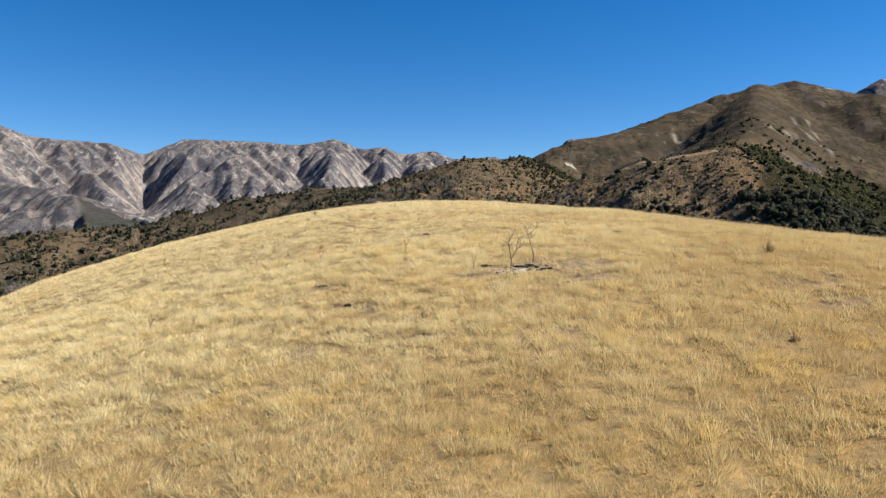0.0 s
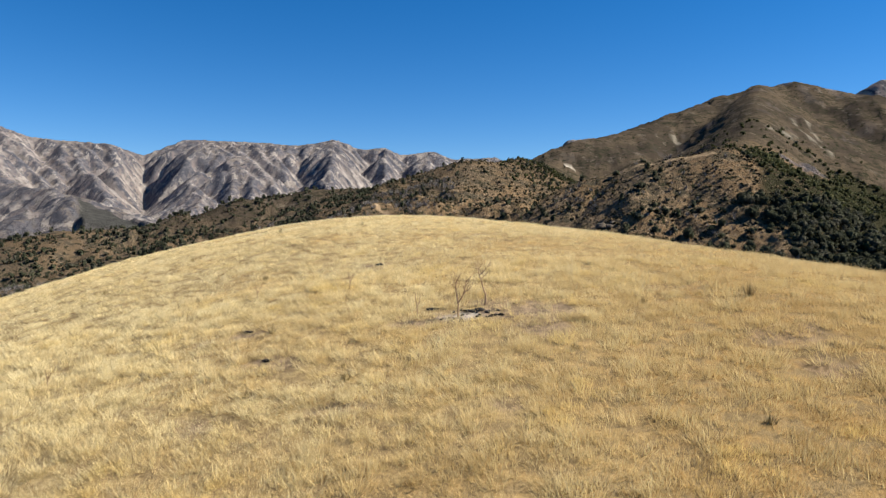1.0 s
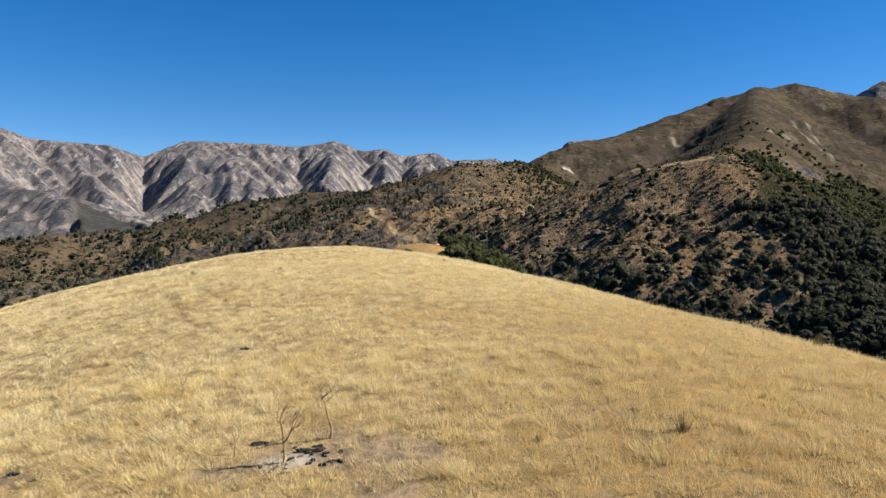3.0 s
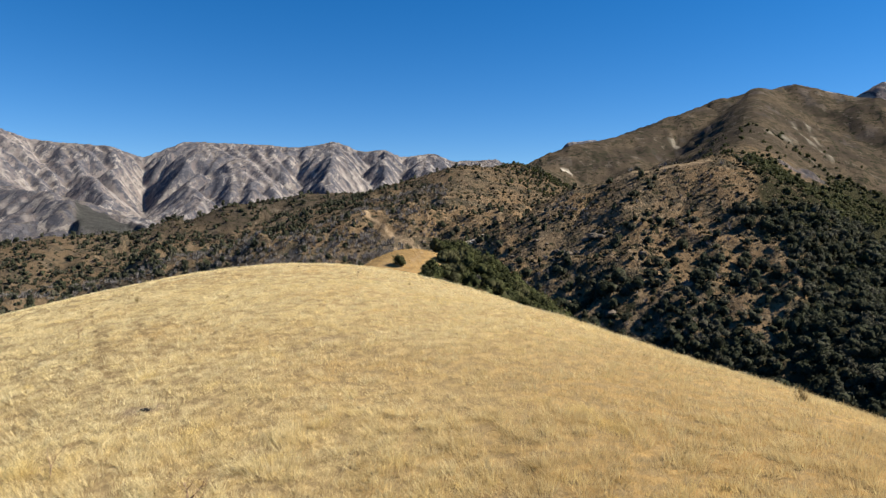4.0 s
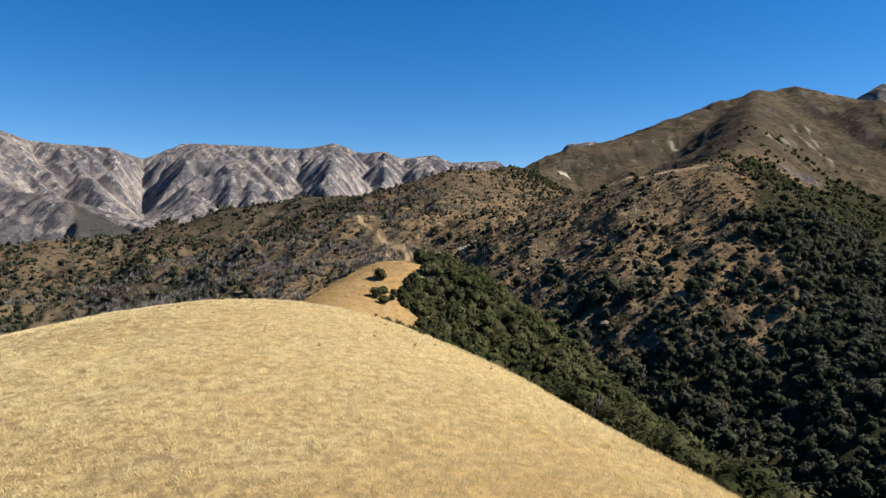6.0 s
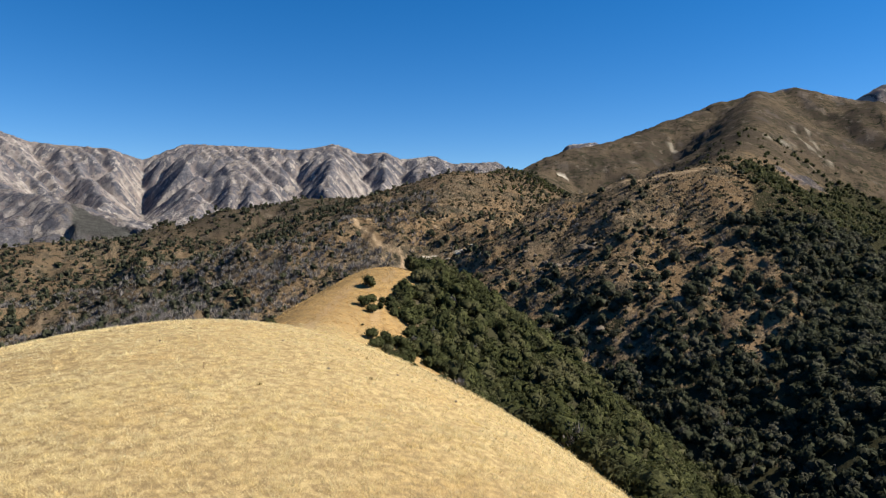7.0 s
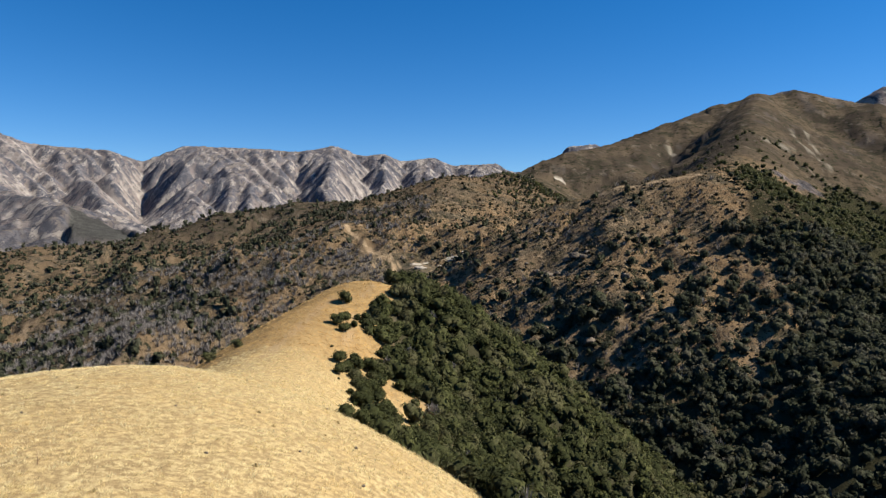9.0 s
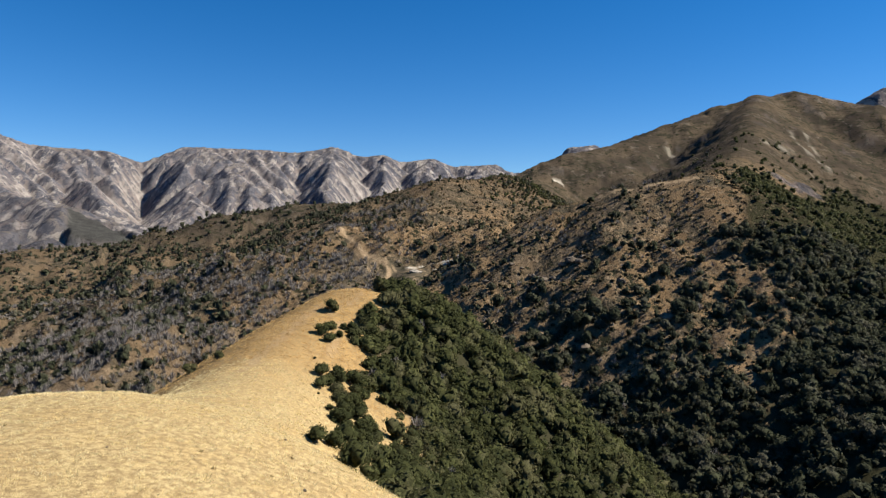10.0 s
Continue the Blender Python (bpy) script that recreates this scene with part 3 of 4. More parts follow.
CLAY = [(4.4, 418, 4.2, 1.3), (8.6, 420, 2.6, 1.0), (24.5, 421.5, 6.0, 1.5), (16.0, 421, 2.5, 0.6), (29.5, 423, 3.0, 0.8), (146, 806, 4.5, 7), (149, 800, 2.5, 4)]
SCARS = [[(445, 890), (432, 860), (410, 795), (407, 755), (391, 705), (393, 692)], [(340, 730), (362, 746), (385, 760)], [(316, 960), (308, 912)], [(470, 905), (440, 830), (432, 800)]]
TRACKS = [([(-8, 396), (-8.7, 409), (-8.3, 416.5), (-10.8, 420), (-14.6, 423), (-20.2, 425.3), (-27.1, 434), (-33.5, 446), (-38.5, 458), (-42.8, 469), (-50, 474)], 1.7),
          ([(98, 383), (104, 381), (113, 381), (130, 380), (148, 380)], 2.2), ([(-42, 478), (-34, 476), (-27.5, 475)], 1.0), ([(-14, 422.5), (-18, 417), (-20.5, 413)], 1.0), ([(-12, 423), (-7.5, 422), (-5.5, 417)], 1.0),
          ([(17, 366), (34, 372), (51, 375), (70, 373)], 0.8), ([(19, 371), (36, 377), (53, 380), (72, 378)], 0.8), ([(-60, 745), (-46, 705), (-26, 652)], 7.0),
          ([(-9.7, 140), (-9.5, 154), (-9.6, 168), (-8.8, 186), (-6.5, 194)], 1.5), ([(-4, 190), (-1.7, 194), (0.5, 198), (2, 203)], 0.8), ([(0.6, 165), (0.3, 176), (-0.6, 186)], 1.2)]
BURNT_SPOTS = [(2.6, 25.0, 1.0, 0.65, 1.0), (4.6, 25.0, 2.1, 1.0, 0.85), (5.0, 23.4, 1.1, 0.9, 0.8), (3.4, 26.2, 1.2, 0.5, 0.7), (1.0, 24.7, 0.9, 0.3, 0.8), (-3.0, 22.7, 1.2, 0.6, 0.8), (-4.4, 25.7, 0.9, 0.45, 0.8), (-1.1, 33.2, 0.9, 0.45, 0.8), (11.5, 20.0, 1.0, 0.7, 0.7), (11.6, 21.9, 1.6, 0.9, 0.6), (-3.9, 19.3, 0.7, 0.5, 0.7),
               (-0.6, 19.6, 0.9, 0.4, 0.6), (3.2, 19.0, 0.9, 0.35, 0.6), (-5.8, 25.4, 0.8, 0.4, 0.7), (3.5, 39.5, 1.2, 0.35, 0.4), (9.5, 26.6, 1.6, 0.6, 0.35)]
ground = build_ground()


# ---------------------------------------------------------------- dry grass
def build_grass(name, x, y, blades, tall, wide, seed, label, mat=None, rough=1.0):
    """Tufts at the places given: each a leaning bunch of narrow blades."""
    rng = np.random.default_rng(seed)
    n = len(x)
    z, _ = land(x, y)
    lean = 0.45 * fbm(F2, x / 6, y / 6, 2) + 0.22 + 0.5 * rough * F4(x / 1.1, y / 1.1)
    comb = 0.75 * F3(x / 1.0 + 7, y / 1.0) + 0.4 * F1(x / 3.1, y / 3.1)
    mound = rough * (F2(x / 0.55, y / 0.55) + 0.55 * F3(x / 1.5, y / 1.5))
    size = tall * (0.72 + 0.5 * rng.random(n)) * np.clip(1 + 0.55 * mound, 0.35, 2)
    # clump shading put into the tone: high mounds paler, hollows darker
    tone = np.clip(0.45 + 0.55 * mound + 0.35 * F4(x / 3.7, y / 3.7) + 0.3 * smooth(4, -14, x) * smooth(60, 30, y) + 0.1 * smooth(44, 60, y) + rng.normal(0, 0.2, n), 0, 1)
    x, y, z, lean, comb, size, tone = (np.repeat(q, blades) for q in (x, y, z, lean, comb, size, tone))
    tone = np.clip(tone + rng.normal(0, 0.15, len(x)), 0, 1)
    m = len(x)
    turn, out = rng.uniform(0, 2 * np.pi, m), rng.random(m) ** 0.6
    bx, by = x + 0.21 * out * np.cos(turn), y + 0.21 * out * np.sin(turn)
    length = size * rng.uniform(0.6, 1.15, m)
    tx = np.cos(turn) * out * 0.75 - lean * 0.9 + rng.normal(0, 0.2, m)
    ty = np.sin(turn) * out * 0.75 - lean * 0.25 + 0.7 * comb + rng.normal(0, 0.2, m)
    tz = np.sqrt(np.clip(1.1 - 0.35 * (tx * tx + ty * ty), 0.2, 1.2))
    side = rng.uniform(0, 2 * np.pi, m)
    w = wide * rng.uniform(0.6, 1.3, m) / 2
    sx, sy = np.cos(side) * w, np.sin(side) * w
    foot = np.stack([bx, by, z - 0.06], -1)
    across = np.stack([sx, sy, 0 * sx], -1)
    tip = foot + np.stack([tx * length, ty * length, tz * length], -1)
    verts = np.stack([foot - across, foot + across, tip], 1).reshape(-1, 3)
    faces = np.arange(3 * m).reshape(-1, 3)
    me = mesh_from(name, verts, faces, mat or STRAW)
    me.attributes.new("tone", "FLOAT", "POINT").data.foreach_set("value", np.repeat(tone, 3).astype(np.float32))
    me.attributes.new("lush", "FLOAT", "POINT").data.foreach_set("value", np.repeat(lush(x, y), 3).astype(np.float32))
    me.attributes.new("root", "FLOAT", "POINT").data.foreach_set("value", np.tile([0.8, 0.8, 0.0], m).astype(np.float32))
    return tagged(new(name, me), label, "grass", kind="stuff")


def scatter(n, x0, x1, y0, y1, seed):
    rng = np.random.default_rng(seed)
    return rng.uniform(x0, x1, n), rng.uniform(y0, y1, n), rng.random(n)


def grass_places(n, x0, x1, y0, y1, seed):
    x, y, p = scatter(n, x0, x1, y0, y1, seed)
    z, info = land(x, y)
    grass, wood, shade = covers(x, y, z, info)
    clump = smooth(-0.6, 0.3, fbm(F4, x / 1.3, y / 1.3, 2))
    keep = grass * (0.30 + 0.70 * clump) * (np.abs(x - 1) < 0.68 * y + 3) * trodden(x, y)
    for bx, by, rx, ry, amount in BURNT_SPOTS:
        keep = keep * (1 - amount * smooth(1.15, 0.6, np.hypot((x - bx) / rx, (y - by) / ry)))
    ok = p < keep
    return x[ok], y[ok]


gx, gy = grass_places(33000, -22, 26, 9, 32, 11)
build_grass("dry_grass", gx, gy, 31, 0.25, 0.016, 21, "pale straw-coloured tussock grass covering the knoll")
gx, gy = grass_places(23000, -33, 36, 32, 56, 14)
build_grass("dry_grass", gx, gy, 23, 0.22, 0.019, 24, "pale straw-coloured tussock grass on the upper knoll", rough=0.75)
gx, gy = grass_places(19000, -40, 40, 56, 104, 12)
build_grass("dry_grass", gx, gy, 18, 0.20, 0.033, 22, "pale straw-coloured grass over the top of the knoll", rough=0.45)
gx, gy = grass_places(9000, -44, 22, 104, 150, 13)
build_grass("dry_grass", gx, gy, 10, 0.28, 0.05, 23, "pale dry grass in the saddle below the knoll", rough=0.4)
gx, gy = grass_places(9000, -44, 16, 150, 214, 15)
build_grass("dry_grass", gx, gy, 8, 0.28, 0.06, 25, "golden dry grass along the narrow spur", GOLD)


# ---------------------------------------------------------------- bushes and trees
def core_arrays():
    bm = bmesh.new()
    bmesh.ops.create_icosphere(bm, subdivisions=1, radius=1)
    v = np.array([q.co[:] for q in bm.verts])
    f = np.array([[q.index for q in p.verts] for p in bm.faces])
    bm.free()
    return v, f


CORE_V, CORE_F = core_arrays()


def crown_arrays(rng, leaves, leaf, lobes=5, flat=0.8):
    """A crown about one metre in radius: a few lobes, each a dark core set round with small leaf sprays."""
    verts, faces, count = [], [], 0
    for k in range(lobes):
        a, q = rng.uniform(0, 2 * np.pi), rng.uniform(0.15, 0.62) if k else 0.0
        c = np.array([q * math.cos(a), q * math.sin(a), 0.55 * flat + rng.uniform(-0.15, 0.55) * flat])
        r = rng.uniform(0.36, 0.58) if k else 0.66
        cv = CORE_V * r * 0.84 * (1 + 0.22 * rng.standard_normal((len(CORE_V), 1))) * [1, 1, flat] + c
        verts.append(cv)
        faces.append(CORE_F + count)
        count += len(cv)
        n = leaves // lobes
        d = rng.standard_normal((n, 3))
        d[:, 2] += 0.25
        d /= np.linalg.norm(d, axis=1)[:, None]
        p = c + d * r * rng.uniform(0.80, 1.18, (n, 1)) * [1, 1, flat]
        u = np.cross(d, rng.standard_normal((n, 3)))
        u /= np.linalg.norm(u, axis=1)[:, None]
        w = np.cross(d, u) * 0.85 + d * rng.uniform(0.0, 0.6, (n, 1))
        s = leaf * rng.uniform(0.6, 1.4, (n, 1))
        v = np.stack([p - u * s, p + u * s, p + w * s * 1.35], 1).reshape(-1, 3)
        verts.append(v)
        faces.append(np.arange(count, count + 3 * n).reshape(-1, 3))
        count += 3 * n
    return np.concatenate(verts), np.concatenate(faces)


def tube(bm, points, radii, sides=6):
    rings = []
    for k, (p, r) in enumerate(zip(points, radii)):
        d = (Vector(points[min(k + 1, len(points) - 1)]) - Vector(points[max(k - 1, 0)])).normalized()
        u = d.orthogonal().normalized()
        w = d.cross(u)
        rings.append([bm.verts.new(Vector(p) + (u * math.cos(2 * math.pi * j / sides) + w * math.sin(2 * math.pi * j / sides)) * r) for j in range(sides)])
    for a, b in zip(rings, rings[1:]):
        for j in range(sides):
            bm.faces.new((a[j], a[(j + 1) % sides], b[(j + 1) % sides], b[j]))
    bm.faces.new(rings[0][::-1])
    bm.faces.new(rings[-1])


def finish(bm, name, mat):
    me = bpy.data.meshes.new(name)
    bm.to_mesh(me)
    bm.free()
    me.materials.append(mat)
    return me


def trunk_mesh(rng):
    bm = bmesh.new()
    tube(bm, [(0, 0, -0.35), (0.02, 0.01, 0.1), (0.04, -0.02, 0.45)], (0.07, 0.055, 0.035))
    for k in range(4):
        a = k * 1.6 + rng.uniform(-0.4, 0.4)
        tube(bm, [(0.02, 0, 0.1 + 0.06 * k), (0.25 * math.cos(a), 0.25 * math.sin(a), 0.4 + 0.05 * k), (0.45 * math.cos(a), 0.45 * math.sin(a), 0.62 + 0.05 * k)], (0.035, 0.025, 0.012), 5)
    return finish(bm, "trunk", BARK)


def bush_kind(name, seed, leaves, leaf, mat, label, group, flat=0.8):
    rng = np.random.default_rng(seed)
    thing = tagged(new(name), label, "bush", group)
    part("trunk", trunk_mesh(rng), thing)
    v, f = crown_arrays(rng, leaves, leaf, 6, flat)
    part("crown", mesh_from("crown", v, f, mat), thing)
    return thing


def place_bush(kind, x, y, r, turn, label=""):
    m = Matrix.LocRotScale((x, y, height(x, y)), Euler((0, 0, turn)), (r, r, r))
    b = copy_thing(kind, m)
    b.matrix_basis = m
    return tagged(b, label)


def woods(name, x, y, size, seed, leaves, leaf, mat, label, category="trees", flat=1.0, kinds=5, lobes=3):
    """Many trees in one mesh."""
    rng = np.random.default_rng(seed)
    z, _ = land(x, y)
    models = [crown_arrays(rng, leaves, leaf, lobes, flat) for _ in range(kinds)]
    which = rng.integers(0, kinds, len(x))
    verts, faces, count = [], [], 0
    for k, (v, f) in enumerate(models):
        sel = np.nonzero(which == k)[0]
        if not len(sel):
            continue
        a = rng.uniform(0, 2 * np.pi, len(sel))
        c, s = np.cos(a)[:, None], np.sin(a)[:, None]
        r = size[sel][:, None]
        up = rng.uniform(0.8, 1.35, (len(sel), 1))
        px = x[sel][:, None] + r * (c * v[:, 0] - s * v[:, 1])
        py = y[sel][:, None] + r * (s * v[:, 0] + c * v[:, 1])
        pz = z[sel][:, None] + r * up * v[:, 2] - 0.1 * r
        verts.append(np.stack([px, py, pz], -1).reshape(-1, 3))
        faces.append((f[None] + (np.arange(len(sel)) * len(v))[:, None, None]).reshape(-1, 3) + count)
        count += len(sel) * len(v)
    return tagged(new(name, mesh_from(name, np.concatenate(verts), np.concatenate(faces), mat)), label, category, kind="stuff")


# bush on the spur's flank
x, y, p = scatter(6300, 0, 100, 60, 275, 31)
z, info = land(x, y)
_, wood, _ = covers(x, y, z, info)
bare = np.exp(-((x - 14.5) / 3.0) ** 2 - ((y - 149) / 7.0) ** 2)
ok = (p < wood * (1 - 1.2 * bare) * 0.85) & ~((x < 3.2) & (y > 194)) & (x < 0.66 * (y - 31) + 28)
x, y = x[ok], y[ok]
rng = np.random.default_rng(5)
size = (1.3 + 1.6 * rng.random(len(x)) ** 1.6) * (0.8 + 0.4 * smooth(0, 14, x - wood_edge(y)))
near = np.nonzero((y < 215) & (x < wood_edge(y) + 30))[0]
pick = near[:280]
rest = np.setdiff1d(np.arange(len(x)), pick)
KINDS = [bush_kind("bush", 40 + k, 600, 0.095, LEAF, "dense dark green evergreen bush on the slope", "bushes on the spur") for k in range(5)]
for j, i in enumerate(pick):
    place_bush(KINDS[j % 5], x[i], y[i], size[i], 0.7 * j)
woods("bush_cover", x[rest], y[rest], size[rest], 51, 96, 0.150, LEAF, "dense dark green scrub covering the spur's flank", "bushes", 0.9, 8, 3)

# lone bushes on the grass of the spur, with their spread in metres
LONE = [(-3.8, 191.6, 2.0), (-2.6, 174, 1.8), (-0.6, 171.5, 1.4), (-1.6, 178.5, 1.5), (0.8, 176, 1.0), (-20.3, 162.2, 1.3), (-25.7, 162.3, 1.6),
        (1.6, 150.5, 1.5), (3.0, 147.5, 1.6), (4.3, 152, 1.7), (5.9, 155.6, 1.8), (7.6, 157, 1.9), (2.9, 142.5, 1.3), (4.9, 146.5, 1.4), (3.6, 155, 1.4), (5.8, 133.1, 0.7), (7.6, 130.5, 1.6),
        (9.6, 139, 1.5), (10.9, 137.1, 1.7), (10.8, 131.6, 1.8), (11.6, 134, 1.5), (10.6, 108.5, 1.5), (9.2, 106, 1.3), (12.6, 109.5, 1.7), (9.0, 148, 0.6), (-1.0, 158, 0.35), (3.2, 139, 0.3)]
for j, (bx, by, br) in enumerate(LONE):
    place_bush(KINDS[j % 5], bx, by, 1.1 * br, 1.3 * j, "round dark green bush standing alone on dry grass")
# bushes that show their tops over the edge of the knoll
RIM = [(25.2, 80.5, 1.8), (26.8, 77.4, 1.9), (28.2, 71.6, 1.9), (29.0, 65.6, 2.0), (29.9, 61.6, 2.0), (30.4, 58.6, 2.0), (30.9, 56.2, 1.9), (31.6, 54.2, 2.0), (32.2, 52.4, 1.9), (32.6, 50.4, 2.0),
       (29.0, 68.4, 1.7), (23.4, 83.6, 1.8)]
for j, (bx, by, br) in enumerate(RIM):
    place_bush(KINDS[(j + 2) % 5], bx, by, 1.3 * br, 1.7 * j, "olive green bush at the edge of dry grass")
thicket = random.Random(21)
for j in range(34):
    by = thicket.uniform(123, 160)
    bx = float(np.interp(by, [123, 132, 146, 160], [9.0, 7.5, 4.6, 4.4])) + thicket.uniform(0, 5.5)
    place_bush(KINDS[j % 5], bx, by, thicket.uniform(0.9, 1.8), 0.9 * j, "dark green bush in a loose thicket on dry grass")
for j, k in enumerate(KINDS):
    kx, ky = 26 + 5 * j, 150 + 3 * j
    k.matrix_basis = Matrix.LocRotScale((kx, ky, height(kx, ky)), None, (2, 2, 2))


# trees of the gully, the orange hill and the forested flank
def forest(name, n, box, seed, leaves, leaf, low, high, label, most=1.0, mat=None, flat=1.0):
    x, y, p = scatter(n, *box, seed)
    z, info = land(x, y)
    ok = p < most * forest_density(x, y, z, info)
    r = low + (high - low) * np.random.default_rng(seed).random(ok.sum()) ** 1.7
    return woods(name, x[ok], y[ok], r, seed, leaves, leaf, mat or LEAF_DULL, label, flat=flat, kinds=8, lobes=3)


forest("forest", 4500, (40, 200, 165, 335), 61, 84, 0.185, 1.3, 3.3, "dark green forest filling the shady gully")
forest("forest", 950, (30, 165, 335, 470), 62, 90, 0.18, 1.0, 2.8, "scattered dark green trees on the orange hill")
# past the crest the brighter LEAF puts the sunlit look into the leaf colour
forest("forest", 1500, (165, 330, 270, 470), 65, 54, 0.20, 1.2, 2.8, "olive green forest on the sunny side of a spur", 1.0, LEAF, 0.8)
forest("forest", 5200, (140, 520, 400, 820), 63, 44, 0.27, 1.4, 3.0, "dark green forest covering a steep mountain flank", 1.0, LEAF, 0.72)
forest("forest", 1300, (230, 900, 560, 1300), 64, 40, 0.32, 1.2, 2.6, "sparse low scrub on the brown mountain", 0.8)

# scattered trees on the left hills and the knob
def off_track(x, y):
    road, strip = (crest(x, y, [(a, b, 0) for a, b in TRACKS[k][0]], 1, 1, 1)[1] for k in (0, 1))
    return (road > 4.5) & (strip > 3.0)


x, y, p = scatter(34500, -560, 140, 230, 900, 33)
z, info = land(x, y)
patch = fbm(F3, x / 50, y / 50, 4)
west = smooth(-20, -160, x)
dens = (0.06 + 0.36 * smooth(-0.45, 0.5, patch) * smooth(58, 20, z + 12 * patch)) * (0.62 + 0.38 * smooth(40, -20, x) + 0.12 * west * smooth(10, -30, z))
knob = np.exp(-((x - 88) / 36) ** 2 - ((y - 640) / 80) ** 2)
dens = np.maximum(dens, 0.55 * knob) * (np.abs(x) < 0.75 * y) * (info["ours"] < 0.4) * off_track(x, y)
ok = p < dens
r = (0.8 + 1.5 * np.random.default_rng(7).random(ok.sum()) ** 1.8) * (1 + 0.45 * west[ok])
woods("hillside_trees", x[ok], y[ok], r, 53, 22, 0.40, LEAF_DULL, "scattered dark green trees dotting brown hillsides", kinds=8, lobes=2)


# greener scrub on the knob
x, y, p = scatter(2400, 40, 150, 540, 760, 37)
ok = p < 0.8 * np.exp(-((x - 92) / 30) ** 2 - ((y - 632) / 60) ** 2)
woods("hillside_scrub", x[ok], y[ok], 0.8 + 1.3 * np.random.default_rng(10).random(ok.sum()), 56, 20, 0.36, LEAF, "olive green scrub on a rounded knob", "bushes", 0.8, 6, 2)


# low scrub and tussock clumps on the brown slopes
def low_scrub(name, n, box, low, high, seed, label):
    x, y, p = scatter(n, *box, seed)
    z, info = land(x, y)
    ok = (p < 0.35 + 0.5 * smooth(-0.3, 0.5, fbm(F4, x / 22, y / 22, 3))) & (info["ours"] < 0.4) & (np.abs(x) < 0.78 * y) & off_track(x, y)
    x, y, z = x[ok], y[ok], z[ok]
    rng = np.random.default_rng(seed)
    m = len(x)
    r = (low + (high - low) * rng.random(m) ** 2)[:, None, None]
    shape = CORE_V[None] * (1 + 0.3 * rng.standard_normal((m, len(CORE_V), 1))) * [1, 1, 0.75]
    verts = shape * r + np.stack([x, y, z + 0.3 * r[:, 0, 0]], -1)[:, None]
    faces = CORE_F[None] + (np.arange(m) * len(CORE_V))[:, None, None]
    return tagged(new(name, mesh_from(name, verts.reshape(-1, 3), faces.reshape(-1, 3), SCRUB)), label, "scrub", kind="stuff")


low_scrub("low_scrub", 6400, (10, 190, 205, 440), 0.35, 1.0, 91, "low brown and olive scrub on the orange hill")
low_scrub("low_scrub", 3600, (-60, 120, 400, 660), 0.5, 1.2, 92, "low brown and olive scrub on the knob")
low_scrub("low_scrub", 5200, (-420, -20, 230, 860), 0.6, 1.4, 93, "low brown and olive scrub on the hillside")


# tussocks: small leaning cones of dry grass that roughen the brown slopes
def tussocks(name, n, box, low, high, seed, label):
    x, y, p = scatter(n, *box, seed)
    z, info = land(x, y)
    ok = (p < 0.3 + 0.6 * smooth(-0.4, 0.5, fbm(F2, x / 15, y / 15, 3))) & (info["ours"] < 0.4) & (np.abs(x - 20) < 0.72 * y) & off_track(x, y)
    x, y, z = x[ok], y[ok], z[ok]
    rng = np.random.default_rng(seed)
    m = len(x)
    r = (low + (high - low) * rng.random(m) ** 1.6)[:, None, None]
    a = np.arange(5) * 2 * np.pi / 5 + rng.uniform(0, 2 * np.pi, (m, 1))
    q = rng.uniform(0.7, 1.3, (m, 5))
    foot = np.stack([q * np.cos(a), q * np.sin(a), np.full_like(a, -0.5)], -1)
    tip = np.stack([rng.normal(0, 0.35, m), rng.normal(0, 0.35, m), rng.uniform(0.7, 1.3, m)], -1)[:, None]
    verts = np.concatenate([foot, tip], 1) * r + np.stack([x, y, z], -1)[:, None]
    cone = np.array([[k, (k + 1) % 5, 5] for k in range(5)])
    faces = cone[None] + (np.arange(m) * 6)[:, None, None]
    return tagged(new(name, mesh_from(name, verts.reshape(-1, 3), faces.reshape(-1, 3), TUSSOCK)), label, "tussocks", kind="stuff")


tussocks("tussocks", 29000, (0, 190, 205, 450), 0.25, 0.8, 95, "brown tussocks roughening the orange hill")
tussocks("tussocks", 11000, (-70, 120, 385, 640), 0.3, 0.9, 96, "brown tussocks on the hill by the track")
tussocks("tussocks", 14000, (-300, 0, 225, 560), 0.3, 0.9, 97, "brown tussocks on the lower hillside")


# single trees that stand out by the track, on the orange hill and in the gully
def tree_kind(seed):
    rng = np.random.default_rng(seed)
    thing = tagged(new("tree"), "round dark green tree on the hillside", "tree", "single trees")
    bm = bmesh.new()
    tube(bm, [(0, 0, -0.4), (0.03, 0.0, 0.3), (0.02, 0.03, 0.8)], (0.11, 0.08, 0.05), 8)
    for k in range(5):
        a = 1.26 * k + rng.uniform(-0.3, 0.3)
        tube(bm, [(0.02, 0, 0.25 + 0.1 * k), (0.3 * math.cos(a), 0.3 * math.sin(a), 0.6 + 0.08 * k), (0.55 * math.cos(a), 0.55 * math.sin(a), 0.85 + 0.1 * k)], (0.045, 0.03, 0.014), 5)
    part("trunk", finish(bm, "trunk", BARK), thing)
    v, f = crown_arrays(rng, 520, 0.13, 9, 1.15)
    part("crown", mesh_from("crown", v + [0, 0, 0.12], f, LEAF_DULL), thing)
    return thing


